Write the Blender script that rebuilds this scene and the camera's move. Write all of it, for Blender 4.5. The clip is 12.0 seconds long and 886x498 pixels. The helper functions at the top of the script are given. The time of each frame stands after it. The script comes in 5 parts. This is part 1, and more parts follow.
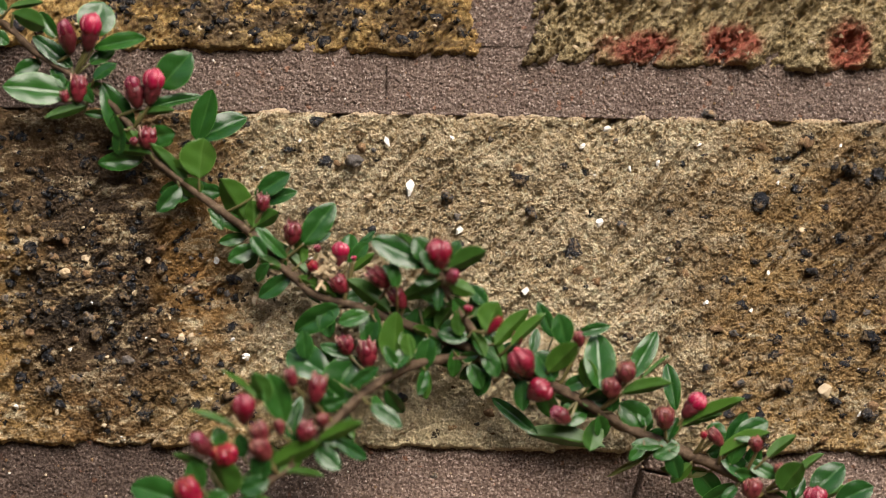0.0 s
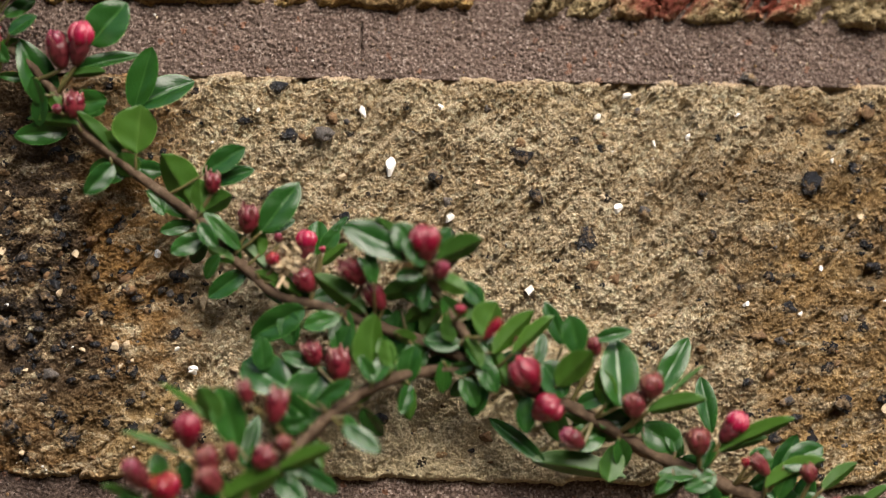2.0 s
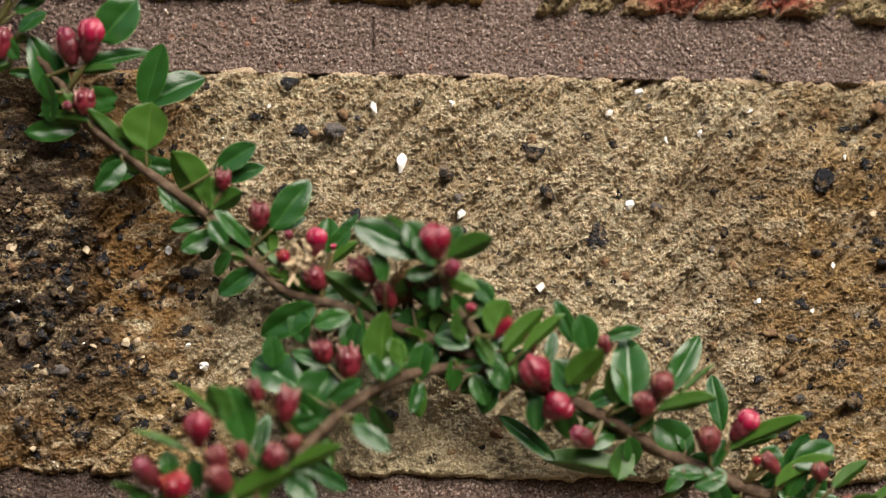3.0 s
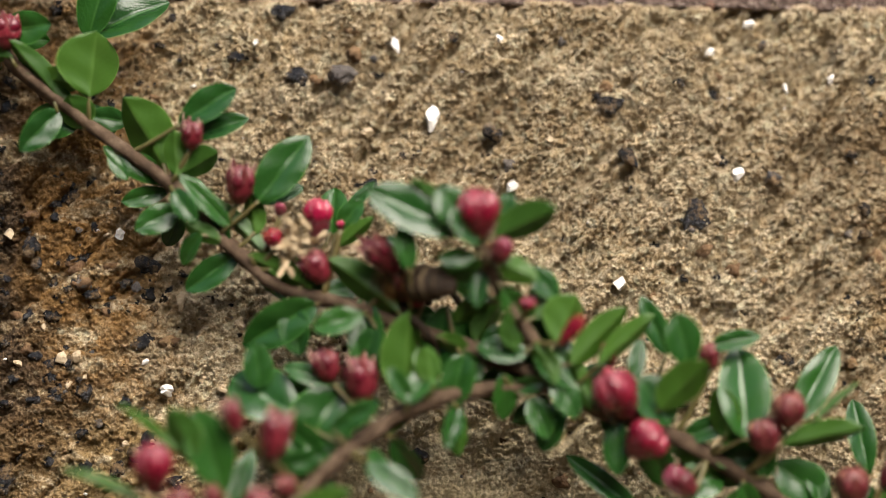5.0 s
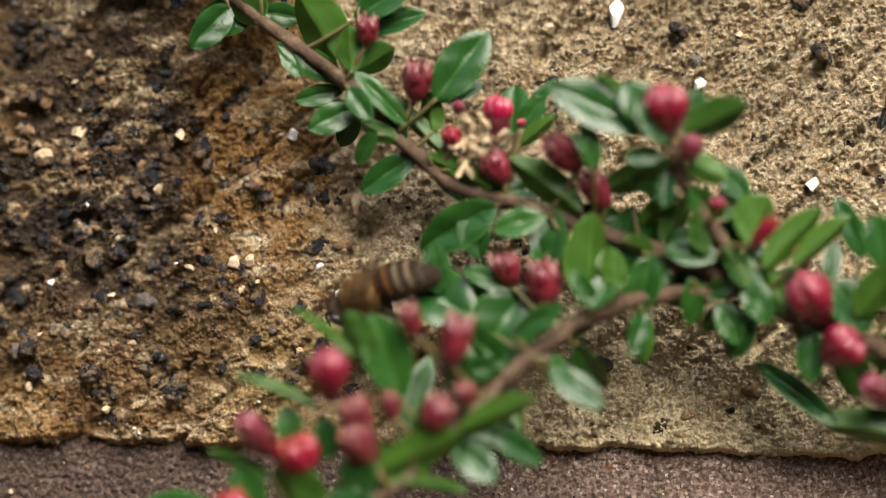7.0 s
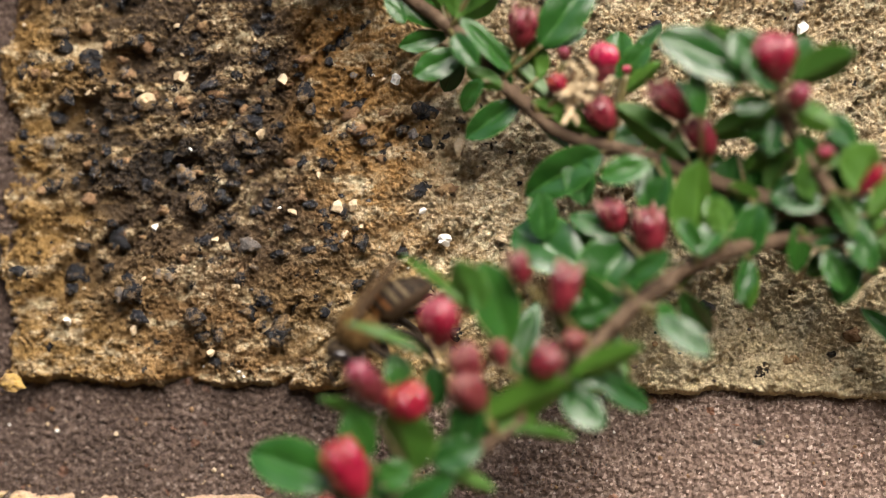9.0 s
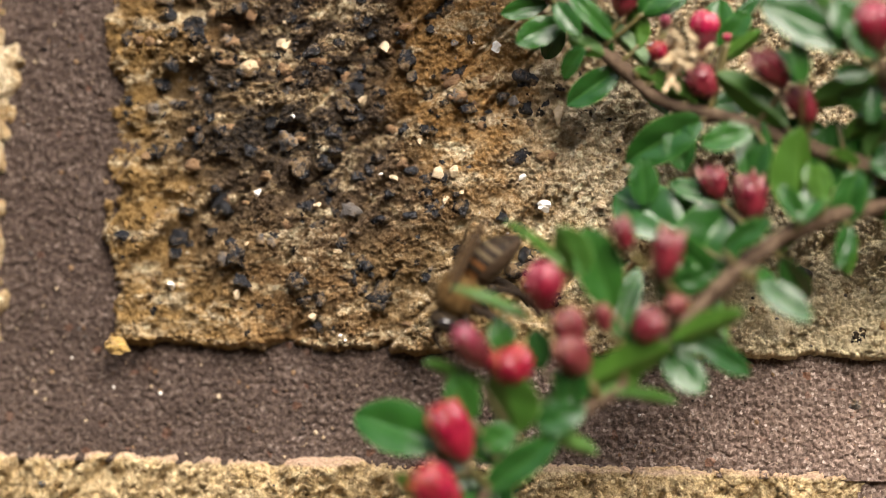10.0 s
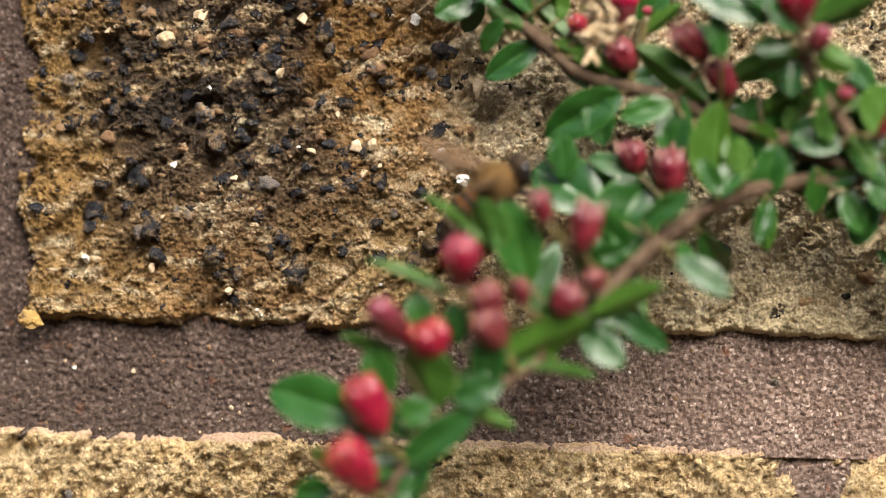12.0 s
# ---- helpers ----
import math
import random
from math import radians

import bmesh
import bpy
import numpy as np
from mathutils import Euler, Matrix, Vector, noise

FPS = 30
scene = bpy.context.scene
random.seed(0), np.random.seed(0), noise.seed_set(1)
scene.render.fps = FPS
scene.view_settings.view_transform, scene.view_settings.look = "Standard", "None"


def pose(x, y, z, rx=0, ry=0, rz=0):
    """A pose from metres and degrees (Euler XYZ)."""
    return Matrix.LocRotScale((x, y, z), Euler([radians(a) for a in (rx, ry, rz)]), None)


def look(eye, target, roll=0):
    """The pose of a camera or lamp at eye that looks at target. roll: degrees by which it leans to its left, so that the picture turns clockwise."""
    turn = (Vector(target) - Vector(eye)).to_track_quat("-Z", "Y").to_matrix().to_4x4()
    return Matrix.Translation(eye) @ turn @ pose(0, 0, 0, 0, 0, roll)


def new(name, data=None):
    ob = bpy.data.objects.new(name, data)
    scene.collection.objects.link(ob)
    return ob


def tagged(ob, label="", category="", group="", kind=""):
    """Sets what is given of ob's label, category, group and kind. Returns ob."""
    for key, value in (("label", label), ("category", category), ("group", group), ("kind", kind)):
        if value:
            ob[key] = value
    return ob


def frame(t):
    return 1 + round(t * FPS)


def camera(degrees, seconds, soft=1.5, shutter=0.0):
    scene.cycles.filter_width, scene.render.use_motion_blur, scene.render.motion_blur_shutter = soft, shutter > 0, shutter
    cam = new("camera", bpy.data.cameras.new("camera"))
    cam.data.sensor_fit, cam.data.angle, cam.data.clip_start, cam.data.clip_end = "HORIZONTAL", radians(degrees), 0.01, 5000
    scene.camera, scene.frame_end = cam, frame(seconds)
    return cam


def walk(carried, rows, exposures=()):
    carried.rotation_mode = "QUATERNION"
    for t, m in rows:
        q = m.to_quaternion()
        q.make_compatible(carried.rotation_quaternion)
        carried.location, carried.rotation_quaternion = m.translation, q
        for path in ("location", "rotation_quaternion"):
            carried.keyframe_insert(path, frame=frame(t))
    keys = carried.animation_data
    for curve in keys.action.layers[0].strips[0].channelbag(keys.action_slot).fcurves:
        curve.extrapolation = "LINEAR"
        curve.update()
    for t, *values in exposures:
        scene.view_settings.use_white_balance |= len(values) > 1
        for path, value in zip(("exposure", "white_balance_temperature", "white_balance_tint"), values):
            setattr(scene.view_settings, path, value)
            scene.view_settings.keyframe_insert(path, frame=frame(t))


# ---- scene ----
cam = camera(20.0, 12.0, soft=0.6)
PATH = [
    (0, (0.07723, -0.48730, 0.02361), (0.09600, 0, 0.03945), 0.82),
    (0.5, (0.07626, -0.46998, 0.01067), (0.10926, 0, 0.04018), 0.56),
    (1, (0.07218, -0.44353, 0.01129), (0.10516, 0, 0.03890), 0.44),
    (1.5, (0.07896, -0.41875, 0.01945), (0.09884, 0, 0.03737), 0.70),
    (2, (0.08228, -0.40502, 0.01420), (0.09808, 0, 0.03803), 0.73),
    (2.5, (0.07970, -0.40543, 0.02350), (0.09529, 0, 0.03733), 0.90),
    (3, (0.08419, -0.40494, 0.02177), (0.09632, 0, 0.03745), 0.84),
    (3.5, (0.08740, -0.40391, 0.02793), (0.09442, 0, 0.03292), 0.83),
    (3.7, (0.08648, -0.40375, 0.02661), (0.09373, 0, 0.03154), 0.86),
    (5.3, (0.08500, -0.29006, 0.00534), (0.09088, 0, 0.03545), 0.81),
    (5.5, (0.08517, -0.29025, 0.00929), (0.09117, 0, 0.03474), 0.85),
    (6, (0.07993, -0.29067, 0.00668), (0.08419, 0, 0.03169), 0.77),
    (6.5, (0.08323, -0.28984, 0.00824), (0.07139, 0, 0.02822), 1.10),
    (7, (0.08269, -0.28920, 0.00362), (0.06981, 0, 0.02356), 1.03),
    (7.5, (0.08515, -0.28929, 0.00901), (0.06065, 0, 0.01886), 1.19),
    (7.7, (0.09154, -0.28917, 0.01671), (0.05809, 0, 0.01692), 1.28),
    (9.3, (0.06928, -0.29250, 0.01000), (0.05700, 0, 0.01697), 0.97),
    (9.5, (0.06859, -0.29361, 0.01063), (0.05288, 0, 0.01626), 0.96),
    (10, (0.06458, -0.29506, 0.00951), (0.04640, 0, 0.01271), 1.17),
    (10.5, (0.06677, -0.29407, 0.00793), (0.04846, 0, 0.01001), 1.52),
    (11, (0.06554, -0.29333, 0.00702), (0.04897, 0, 0.00937), 1.89),
    (11.5, (0.06597, -0.29356, 0.00709), (0.05442, 0, 0.01024), 1.74),
    (12, (0.06566, -0.29272, 0.00746), (0.05608, 0, 0.00990), 1.40),
]
walk(cam, [(t, look(eye, target, roll)) for t, eye, target, roll in PATH], exposures=[(0, 0.53, 6650, 12), (3.7, 0.53, 6650, 12), (5.5, 0.72, 6650, 12), (7.5, 0.9, 6650, 12), (10, 1.07, 6650, 12), (12, 1.07, 6650, 12)])
cam.data.dof.use_dof = True
cam.data.dof.aperture_fstop = 4.8

# ---- light: a bright, overcast sky, strongest from above and in front ----
world = bpy.data.worlds.new("sky")
scene.world = world
world.use_nodes = True
wn = world.node_tree.nodes
sky = wn.new("ShaderNodeTexSky")
sky.sky_type, sky.sun_disc = "NISHITA", False
sky.sun_elevation, sky.sun_rotation = radians(43), radians(157)
sky.air_density, sky.dust_density = 1.0, 4.0
wn["Background"].inputs[1].default_value = 0.15
world.node_tree.links.new(sky.outputs[0], wn["Background"].inputs[0])
sun = new("sun", bpy.data.lights.new("sun", "SUN"))
sun.data.energy, sun.data.angle, sun.data.color = 4.0, radians(42), (1.0, 0.95, 0.885)
sun.matrix_world = look((0.4, -0.95, 0.97), (0, 0, 0))

MM = 0.001


# ---- materials ----
class Nodes:
    """A small builder of node materials."""

    def __init__(self, name, rough=0.8, spec=0.3):
        self.mat = bpy.data.materials.new(name)
        self.mat.use_nodes = True
        self.tree = self.mat.node_tree
        self.bsdf = self.tree.nodes["Principled BSDF"]
        self.out = self.tree.nodes["Material Output"]
        self.bsdf.inputs["Roughness"].default_value = rough
        self.bsdf.inputs["Specular IOR Level"].default_value = spec

    def put(self, kind, **values):
        node = self.tree.nodes.new(kind)
        for key, value in values.items():
            node.inputs[key.replace("_", " ")].default_value = value
        return node

    def link(self, a, b):
        self.tree.links.new(a, b)

    def space(self, kind="Object", scale=(1, 1, 1)):
        co = self.put("ShaderNodeTexCoord")
        mp = self.put("ShaderNodeMapping")
        mp.inputs["Scale"].default_value = scale
        self.link(co.outputs[kind], mp.inputs["Vector"])
        return mp.outputs[0]

    def noise(self, vec, scale, detail=5, rough=0.6, distortion=0.0):
        n = self.put("ShaderNodeTexNoise", Scale=scale, Detail=detail, Roughness=rough, Distortion=distortion)
        self.link(vec, n.inputs["Vector"])
        return n.outputs["Fac"]

    def cells(self, vec, scale, out="Distance", feature="F1"):
        n = self.put("ShaderNodeTexVoronoi", Scale=scale)
        n.feature = feature
        self.link(vec, n.inputs["Vector"])
        return n.outputs[out]

    def ramp(self, fac, *stops):
        n = self.put("ShaderNodeValToRGB")
        e = n.color_ramp.elements
        while len(e) < len(stops):
            e.new(0.5)
        for el, (at, col) in zip(e, stops):
            el.position = at
            el.color = (*col, 1) if isinstance(col, tuple) else (col, col, col, 1)
        self.link(fac, n.inputs[0])
        return n.outputs[0]

    def mix(self, fac, a, b, how="MIX"):
        n = self.put("ShaderNodeMix")
        n.data_type, n.blend_type = "RGBA", how
        for value, socket in ((fac, n.inputs[0]), (a, n.inputs[6]), (b, n.inputs[7])):
            if isinstance(value, (int, float)):
                socket.default_value = value
            elif isinstance(value, tuple):
                socket.default_value = (*value, 1)
            else:
                self.link(value, socket)
        return n.outputs[2]

    def math(self, how, a, b=0.0):
        n = self.put("ShaderNodeMath")
        n.operation = how
        for value, socket in ((a, n.inputs[0]), (b, n.inputs[1])):
            if isinstance(value, (int, float)):
                socket.default_value = value
            else:
                self.link(value, socket)
        return n.outputs[0]

    def colour(self, value):
        self.link(value, self.bsdf.inputs["Base Color"])

    def bump(self, height, strength=0.5, distance=0.0003, after=None):
        n = self.put("ShaderNodeBump", Strength=strength, Distance=distance)
        self.link(height, n.inputs["Height"])
        if after:
            self.link(after, n.inputs["Normal"])
        self.link(n.outputs[0], self.bsdf.inputs["Normal"])
        return n.outputs[0]


def band(m, value, low, high):
    """0 below low, 1 above high, smooth between."""
    n = m.put("ShaderNodeMapRange")
    n.interpolation_type = "SMOOTHSTEP"
    m.link(value, n.inputs[0])
    n.inputs[1].default_value, n.inputs[2].default_value = low, high
    return n.outputs[0]


def brick_material(name, light, mid, deep, patches=()):
    """Sandy stock brick. patches: soft-edged stains and other changes of tone (x, z, reach x, reach z, strength,
    colour) in mm of the wall.
    """
    m = Nodes(name, 0.9, 0.2)
    v = m.space()
    streak = m.put("ShaderNodeMapping")
    streak.inputs["Rotation"].default_value = (0, radians(-52), 0)
    streak.inputs["Scale"].default_value = (0.35, 1, 1.3)
    m.link(v, streak.inputs["Vector"])
    sv = streak.outputs[0]
    col = m.ramp(m.noise(sv, 95, 7, 0.68), (0.28, deep), (0.47, mid), (0.66, light))
    col = m.mix(m.ramp(m.noise(v, 900, 5, 0.75), (0.45, 0.0), (0.58, 0.85)), col, light)
    col = m.mix(m.ramp(m.noise(v, 1500, 4, 0.75), (0.50, 0.0), (0.60, 0.85)), col, deep)
    col = m.mix(m.ramp(m.cells(v, 1300, "Color"), (0.66, 0.0), (0.85, 0.6)), col, tuple(min(0.85, 1.2 * c) for c in light))
    sep = m.put("ShaderNodeSeparateXYZ")
    m.link(v, sep.inputs[0])
    wob = m.noise(v, 70, 6, 0.7)
    for x, z, rx, rz, strength, patch_colour in patches:
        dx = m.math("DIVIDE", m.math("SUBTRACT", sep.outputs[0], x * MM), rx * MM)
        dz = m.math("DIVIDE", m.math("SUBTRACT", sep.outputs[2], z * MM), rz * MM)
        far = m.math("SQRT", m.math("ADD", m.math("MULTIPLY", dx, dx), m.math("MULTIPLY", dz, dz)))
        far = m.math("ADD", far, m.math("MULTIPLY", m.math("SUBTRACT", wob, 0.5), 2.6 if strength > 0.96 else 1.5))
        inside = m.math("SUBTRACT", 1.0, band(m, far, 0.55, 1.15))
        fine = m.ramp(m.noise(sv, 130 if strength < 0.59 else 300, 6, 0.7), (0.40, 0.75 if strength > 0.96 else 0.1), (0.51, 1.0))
        col = m.mix(m.math("MULTIPLY", m.math("MULTIPLY", inside, fine), strength), col, patch_colour)
    crumb = m.cells(v, 2100)
    # shade in the gaps between crumbs, put into the colour where the bump sinks
    col = m.mix(m.ramp(crumb, (0.45, 0.0), (0.8, 0.3)), col, tuple(0.7 * c for c in deep))
    m.colour(col)
    h = m.math("ADD", m.noise(v, 1100, 5, 0.8), m.math("MULTIPLY", m.noise(v, 3600, 3, 0.75), 0.6))
    h = m.math("SUBTRACT", h, m.math("MULTIPLY", crumb, 0.5))
    m.bump(h, 1.0, 0.0009)
    return m.mat


HERO_PATCHES = [
    # paler strip along the top edge
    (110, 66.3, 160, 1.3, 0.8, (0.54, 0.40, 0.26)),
    (26, 30, 36, 52, 0.95, (0.32, 0.165, 0.044)),
    (11, 18, 18, 36, 0.88, (0.30, 0.185, 0.062)),
    (31, 36, 22, 28, 0.94, (0.036, 0.028, 0.022)),
    (28, 24, 9, 7, 0.9, (0.028, 0.024, 0.021)),
    (17, 56, 20, 14, 0.75, (0.10, 0.068, 0.042)),
    (48, 40, 10, 22, 0.6, (0.40, 0.215, 0.06)),
    (60, 8, 26, 9, 0.7, (0.46, 0.31, 0.115)),
    (34, 12, 22, 13, 0.62, (0.11, 0.07, 0.038)),
    # paler towards the foot, about the middle
    (104, 7, 40, 13, 0.85, (0.82, 0.69, 0.43)),
    (172, 28, 30, 42, 0.75, (0.44, 0.26, 0.075)),
    (184, 45, 18, 26, 0.58, (0.12, 0.07, 0.038)),
    (162, 34, 34, 34, 0.45, (0.17, 0.10, 0.045)),
    (100, 50, 44, 18, 0.25, (0.24, 0.155, 0.075)),
]
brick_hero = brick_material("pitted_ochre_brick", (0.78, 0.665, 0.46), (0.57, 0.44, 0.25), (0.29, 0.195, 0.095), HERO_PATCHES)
brick_orange = brick_material("orange_brick", (0.62, 0.44, 0.18), (0.48, 0.29, 0.085), (0.18, 0.095, 0.035),
                              [(60, 88, 34, 12, 0.8, (0.06, 0.045, 0.04)), (92, 80, 14, 8, 0.7, (0.08, 0.05, 0.03))])
brick_yellow = brick_material("yellow_brick_with_red_marl", (0.56, 0.45, 0.26), (0.43, 0.32, 0.15), (0.19, 0.135, 0.06),
                              [(135, 79, 10, 4.4, 0.97, (0.36, 0.088, 0.062)), (152.5, 80, 6.5, 4.2, 0.97, (0.40, 0.105, 0.07)),
                               (175, 80.5, 5.5, 4.8, 0.97, (0.40, 0.10, 0.065))])
brick_low = brick_material("pale_ochre_brick", (0.74, 0.58, 0.34), (0.60, 0.43, 0.20), (0.25, 0.155, 0.068),
                           [(60, -12.4, 260, 0.9, 0.9, (0.56, 0.385, 0.27))])


brick_dark = brick_material("brown_brick", (0.16, 0.11, 0.075), (0.10, 0.07, 0.045), (0.05, 0.035, 0.025))


def mortar_material():
    """Coarse sand in a grey-brown binder. Light is put into the colour: dimmer around the head joint, brighter, with
    some weathering, along the bed below.
    """
    m = Nodes("sandy_mortar", 0.9, 0.25)
    v = m.space()
    col = m.ramp(m.cells(v, 2700, "Color"), (0.12, (0.070, 0.046, 0.036)), (0.45, (0.150, 0.106, 0.084)), (0.75, (0.25, 0.185, 0.15)), (0.95, (0.50, 0.42, 0.36)))
    col = m.mix(m.ramp(m.noise(v, 1500, 4, 0.75), (0.48, 0.0), (0.64, 0.7)), col, (0.085, 0.055, 0.043))
    col = m.mix(m.ramp(m.noise(v, 40, 5, 0.6), (0.35, 0.0), (0.7, 0.35)), col, (0.155, 0.113, 0.087))
    col = m.mix(m.ramp(m.cells(v, 1150, "Color"), (0.90, 0.0), (0.93, 0.6)), col, (0.27, 0.125, 0.07))
    col = m.mix(m.ramp(m.cells(v, 480, "Color"), (0.968, 0.0), (0.975, 0.7)), col, (0.42, 0.22, 0.06))
    sep = m.put("ShaderNodeSeparateXYZ")
    m.link(v, sep.inputs[0])
    wob = m.math("MULTIPLY", m.math("SUBTRACT", m.noise(v, 60, 5, 0.65), 0.5), 1.1)
    # the wall's left-to-right rise in light, multiplied into the mortar colour
    for x, z, rx, rz, strength, tint in ((4, 14, 62, 66, 0.9, (0.40, 0.375, 0.36)), (132, -8, 62, 10, 0.75, (1.7, 1.68, 1.65))):
        dx = m.math("DIVIDE", m.math("SUBTRACT", sep.outputs[0], x * MM), rx * MM)
        dz = m.math("DIVIDE", m.math("SUBTRACT", sep.outputs[2], z * MM), rz * MM)
        far = m.math("ADD", m.math("SQRT", m.math("ADD", m.math("MULTIPLY", dx, dx), m.math("MULTIPLY", dz, dz))), wob)
        inside = m.math("MULTIPLY", m.math("SUBTRACT", 1.0, band(m, far, 0.4, 1.25)), strength)
        col = m.mix(inside, col, m.mix(1.0, col, tint, "MULTIPLY"))
    m.colour(col)
    m.bump(m.math("ADD", m.noise(v, 3200, 3, 0.7), m.noise(v, 1500, 4, 0.8)), 1.0, 0.0005)
    return m.mat


mortar = mortar_material()


def stone_material(name, a, b, rough, spec=0.4, dirt=0.7, dust=0.75, coarse=0.0008):
    m = Nodes(name, rough, spec)
    info = m.put("ShaderNodeObjectInfo")
    isl = m.put("ShaderNodeNewGeometry")
    v = isl.outputs["Position"]
    pick = m.math("FRACT", m.math("ADD", info.outputs["Random"], isl.outputs["Random Per Island"]))
    col = m.mix(pick, a, b)
    col = m.mix(m.ramp(m.noise(v, 900, 5, 0.7), (0.4, 0.0), (0.72, dirt)), col, tuple(c * 0.45 for c in a))
    col = m.mix(m.ramp(m.noise(v, 420, 5, 0.75), (0.5, 0.0), (0.6, dust)), col, (0.34, 0.22, 0.10))
    m.colour(col)
    m.bump(m.noise(v, 1500, 5, 0.75), 1.0, coarse)
    return m.mat


STONES = {
    "w": stone_material("white_flint", (0.76, 0.74, 0.69), (0.66, 0.63, 0.56), 0.3, 0.4, 0.06, 0.0, 0.0001),
    "c": stone_material("tan_grit", (0.40, 0.31, 0.19), (0.52, 0.42, 0.28), 0.5, 0.4, 0.45, 0.4, 0.0002),
    "k": stone_material("black_cinder", (0.006, 0.007, 0.009), (0.018, 0.019, 0.022), 0.25, 0.5, 0.5, 0.45),
    "g": stone_material("grey_cinder", (0.085, 0.08, 0.078), (0.17, 0.145, 0.12), 0.4),
    "b": stone_material("brown_grit", (0.17, 0.09, 0.04), (0.27, 0.165, 0.08), 0.8),
    "y": stone_material("ochre_pebble", (0.55, 0.36, 0.10), (0.48, 0.30, 0.08), 0.6),
}


def leaf_material(name, deep, bright, rough, through_colour, vein, spec, thinness, relief_=1.0):
    m = Nodes(name, rough, spec)
    co = m.put("ShaderNodeTexCoord")
    sep = m.put("ShaderNodeSeparateXYZ")
    m.link(co.outputs["UV"], sep.inputs[0])
    u, w = sep.outputs[0], sep.outputs[1]
    side = m.math("ABSOLUTE", m.math("SUBTRACT", u, 0.5))
    rib = m.math("SUBTRACT", 1.0, band(m, side, 0.012, 0.04))
    wave = m.math("SINE", m.math("MULTIPLY", m.math("SUBTRACT", w, m.math("MULTIPLY", side, 0.8)), 52.0))
    veins = m.math("MULTIPLY", band(m, wave, 0.6, 1.0), 0.16)
    info = m.put("ShaderNodeObjectInfo")
    tone = m.math("ADD", m.math("MULTIPLY", info.outputs["Random"], 0.65), m.math("MULTIPLY", m.noise(m.space(), 0.9, 3), 0.35))
    col = m.mix(tone, deep, bright)
    col = m.mix(m.math("MULTIPLY", m.math("MAXIMUM", rib, veins), 0.4), col, vein)
    rim = band(m, side, 0.475, 0.497)
    col = m.mix(m.math("MULTIPLY", rim, 0.8), col, tuple(1.9 * c for c in vein))
    m.colour(col)
    pebbled = m.math("ADD", m.cells(m.space("UV", (1, 1.6, 1)), 17), m.math("MULTIPLY", m.noise(m.space("UV"), 22, 5, 0.7), 0.7))
    m.bump(m.math("SUBTRACT", m.math("MULTIPLY", pebbled, relief_), m.math("MULTIPLY", m.math("MAXIMUM", rib, veins), 0.9)), 0.35, 0.00008)
    thin = m.put("ShaderNodeBsdfTranslucent")
    thin.inputs[0].default_value = (*through_colour, 1)
    both = m.put("ShaderNodeMixShader")
    both.inputs[0].default_value = thinness
    m.link(m.bsdf.outputs[0], both.inputs[1])
    m.link(thin.outputs[0], both.inputs[2])
    m.link(both.outputs[0], m.out.inputs[0])
    return m.mat


leaf_top = leaf_material("glossy_leaf_face", (0.006, 0.038, 0.007), (0.020, 0.082, 0.010), 0.27, (0.07, 0.22, 0.012), (0.055, 0.15, 0.03), 0.4, 0.12)
leaf_under = leaf_material("leaf_underside", (0.020, 0.070, 0.009), (0.050, 0.125, 0.012), 0.42, (0.17, 0.34, 0.015), (0.10, 0.19, 0.04), 0.3, 0.2, 0.5)
leaf_old = leaf_material("olive_leaf", (0.07, 0.085, 0.02), (0.12, 0.12, 0.03), 0.6, (0.15, 0.15, 0.03), (0.16, 0.15, 0.06), 0.25, 0.25)


def soft_material(name, a, b, tip, rough=0.45, scale=3.0, low=0.55):
    """Petals and sepals: streaks along the bud, and a paler tip."""
    m = Nodes(name, rough * 0.7, 0.45)
    v = m.space("Object", (5, 5, 1))
    col = m.mix(m.ramp(m.noise(v, scale * 0.7, 4, 0.6), (0.3, 0.0), (0.7, 1.0)), a, b)
    sep = m.put("ShaderNodeSeparateXYZ")
    m.link(m.space(), sep.inputs[0])
    top = m.math("MULTIPLY", band(m, sep.outputs[2], low, 1.0), m.ramp(m.noise(v, scale * 1.7, 4, 0.7), (0.50, 0.0), (0.60, 0.3)))
    col = m.mix(top, col, tip)
    col = m.mix(m.ramp(m.noise(v, scale * 4, 5, 0.75), (0.54, 0.0), (0.64, 0.10)), col, tip)
    uv = m.put("ShaderNodeSeparateXYZ")
    m.link(m.space("UV"), uv.inputs[0])
    side = m.math("ABSOLUTE", m.math("SUBTRACT", uv.outputs[0], 0.5))
    rim = m.math("MULTIPLY", band(m, side, 0.42, 0.5), m.math("MULTIPLY", band(m, uv.outputs[1], 0.1, 0.8), 0.6))
    col = m.mix(rim, col, tip)
    m.colour(col)
    m.bump(m.noise(v, scale * 3, 4), 0.35, 0.00012)
    return m.mat


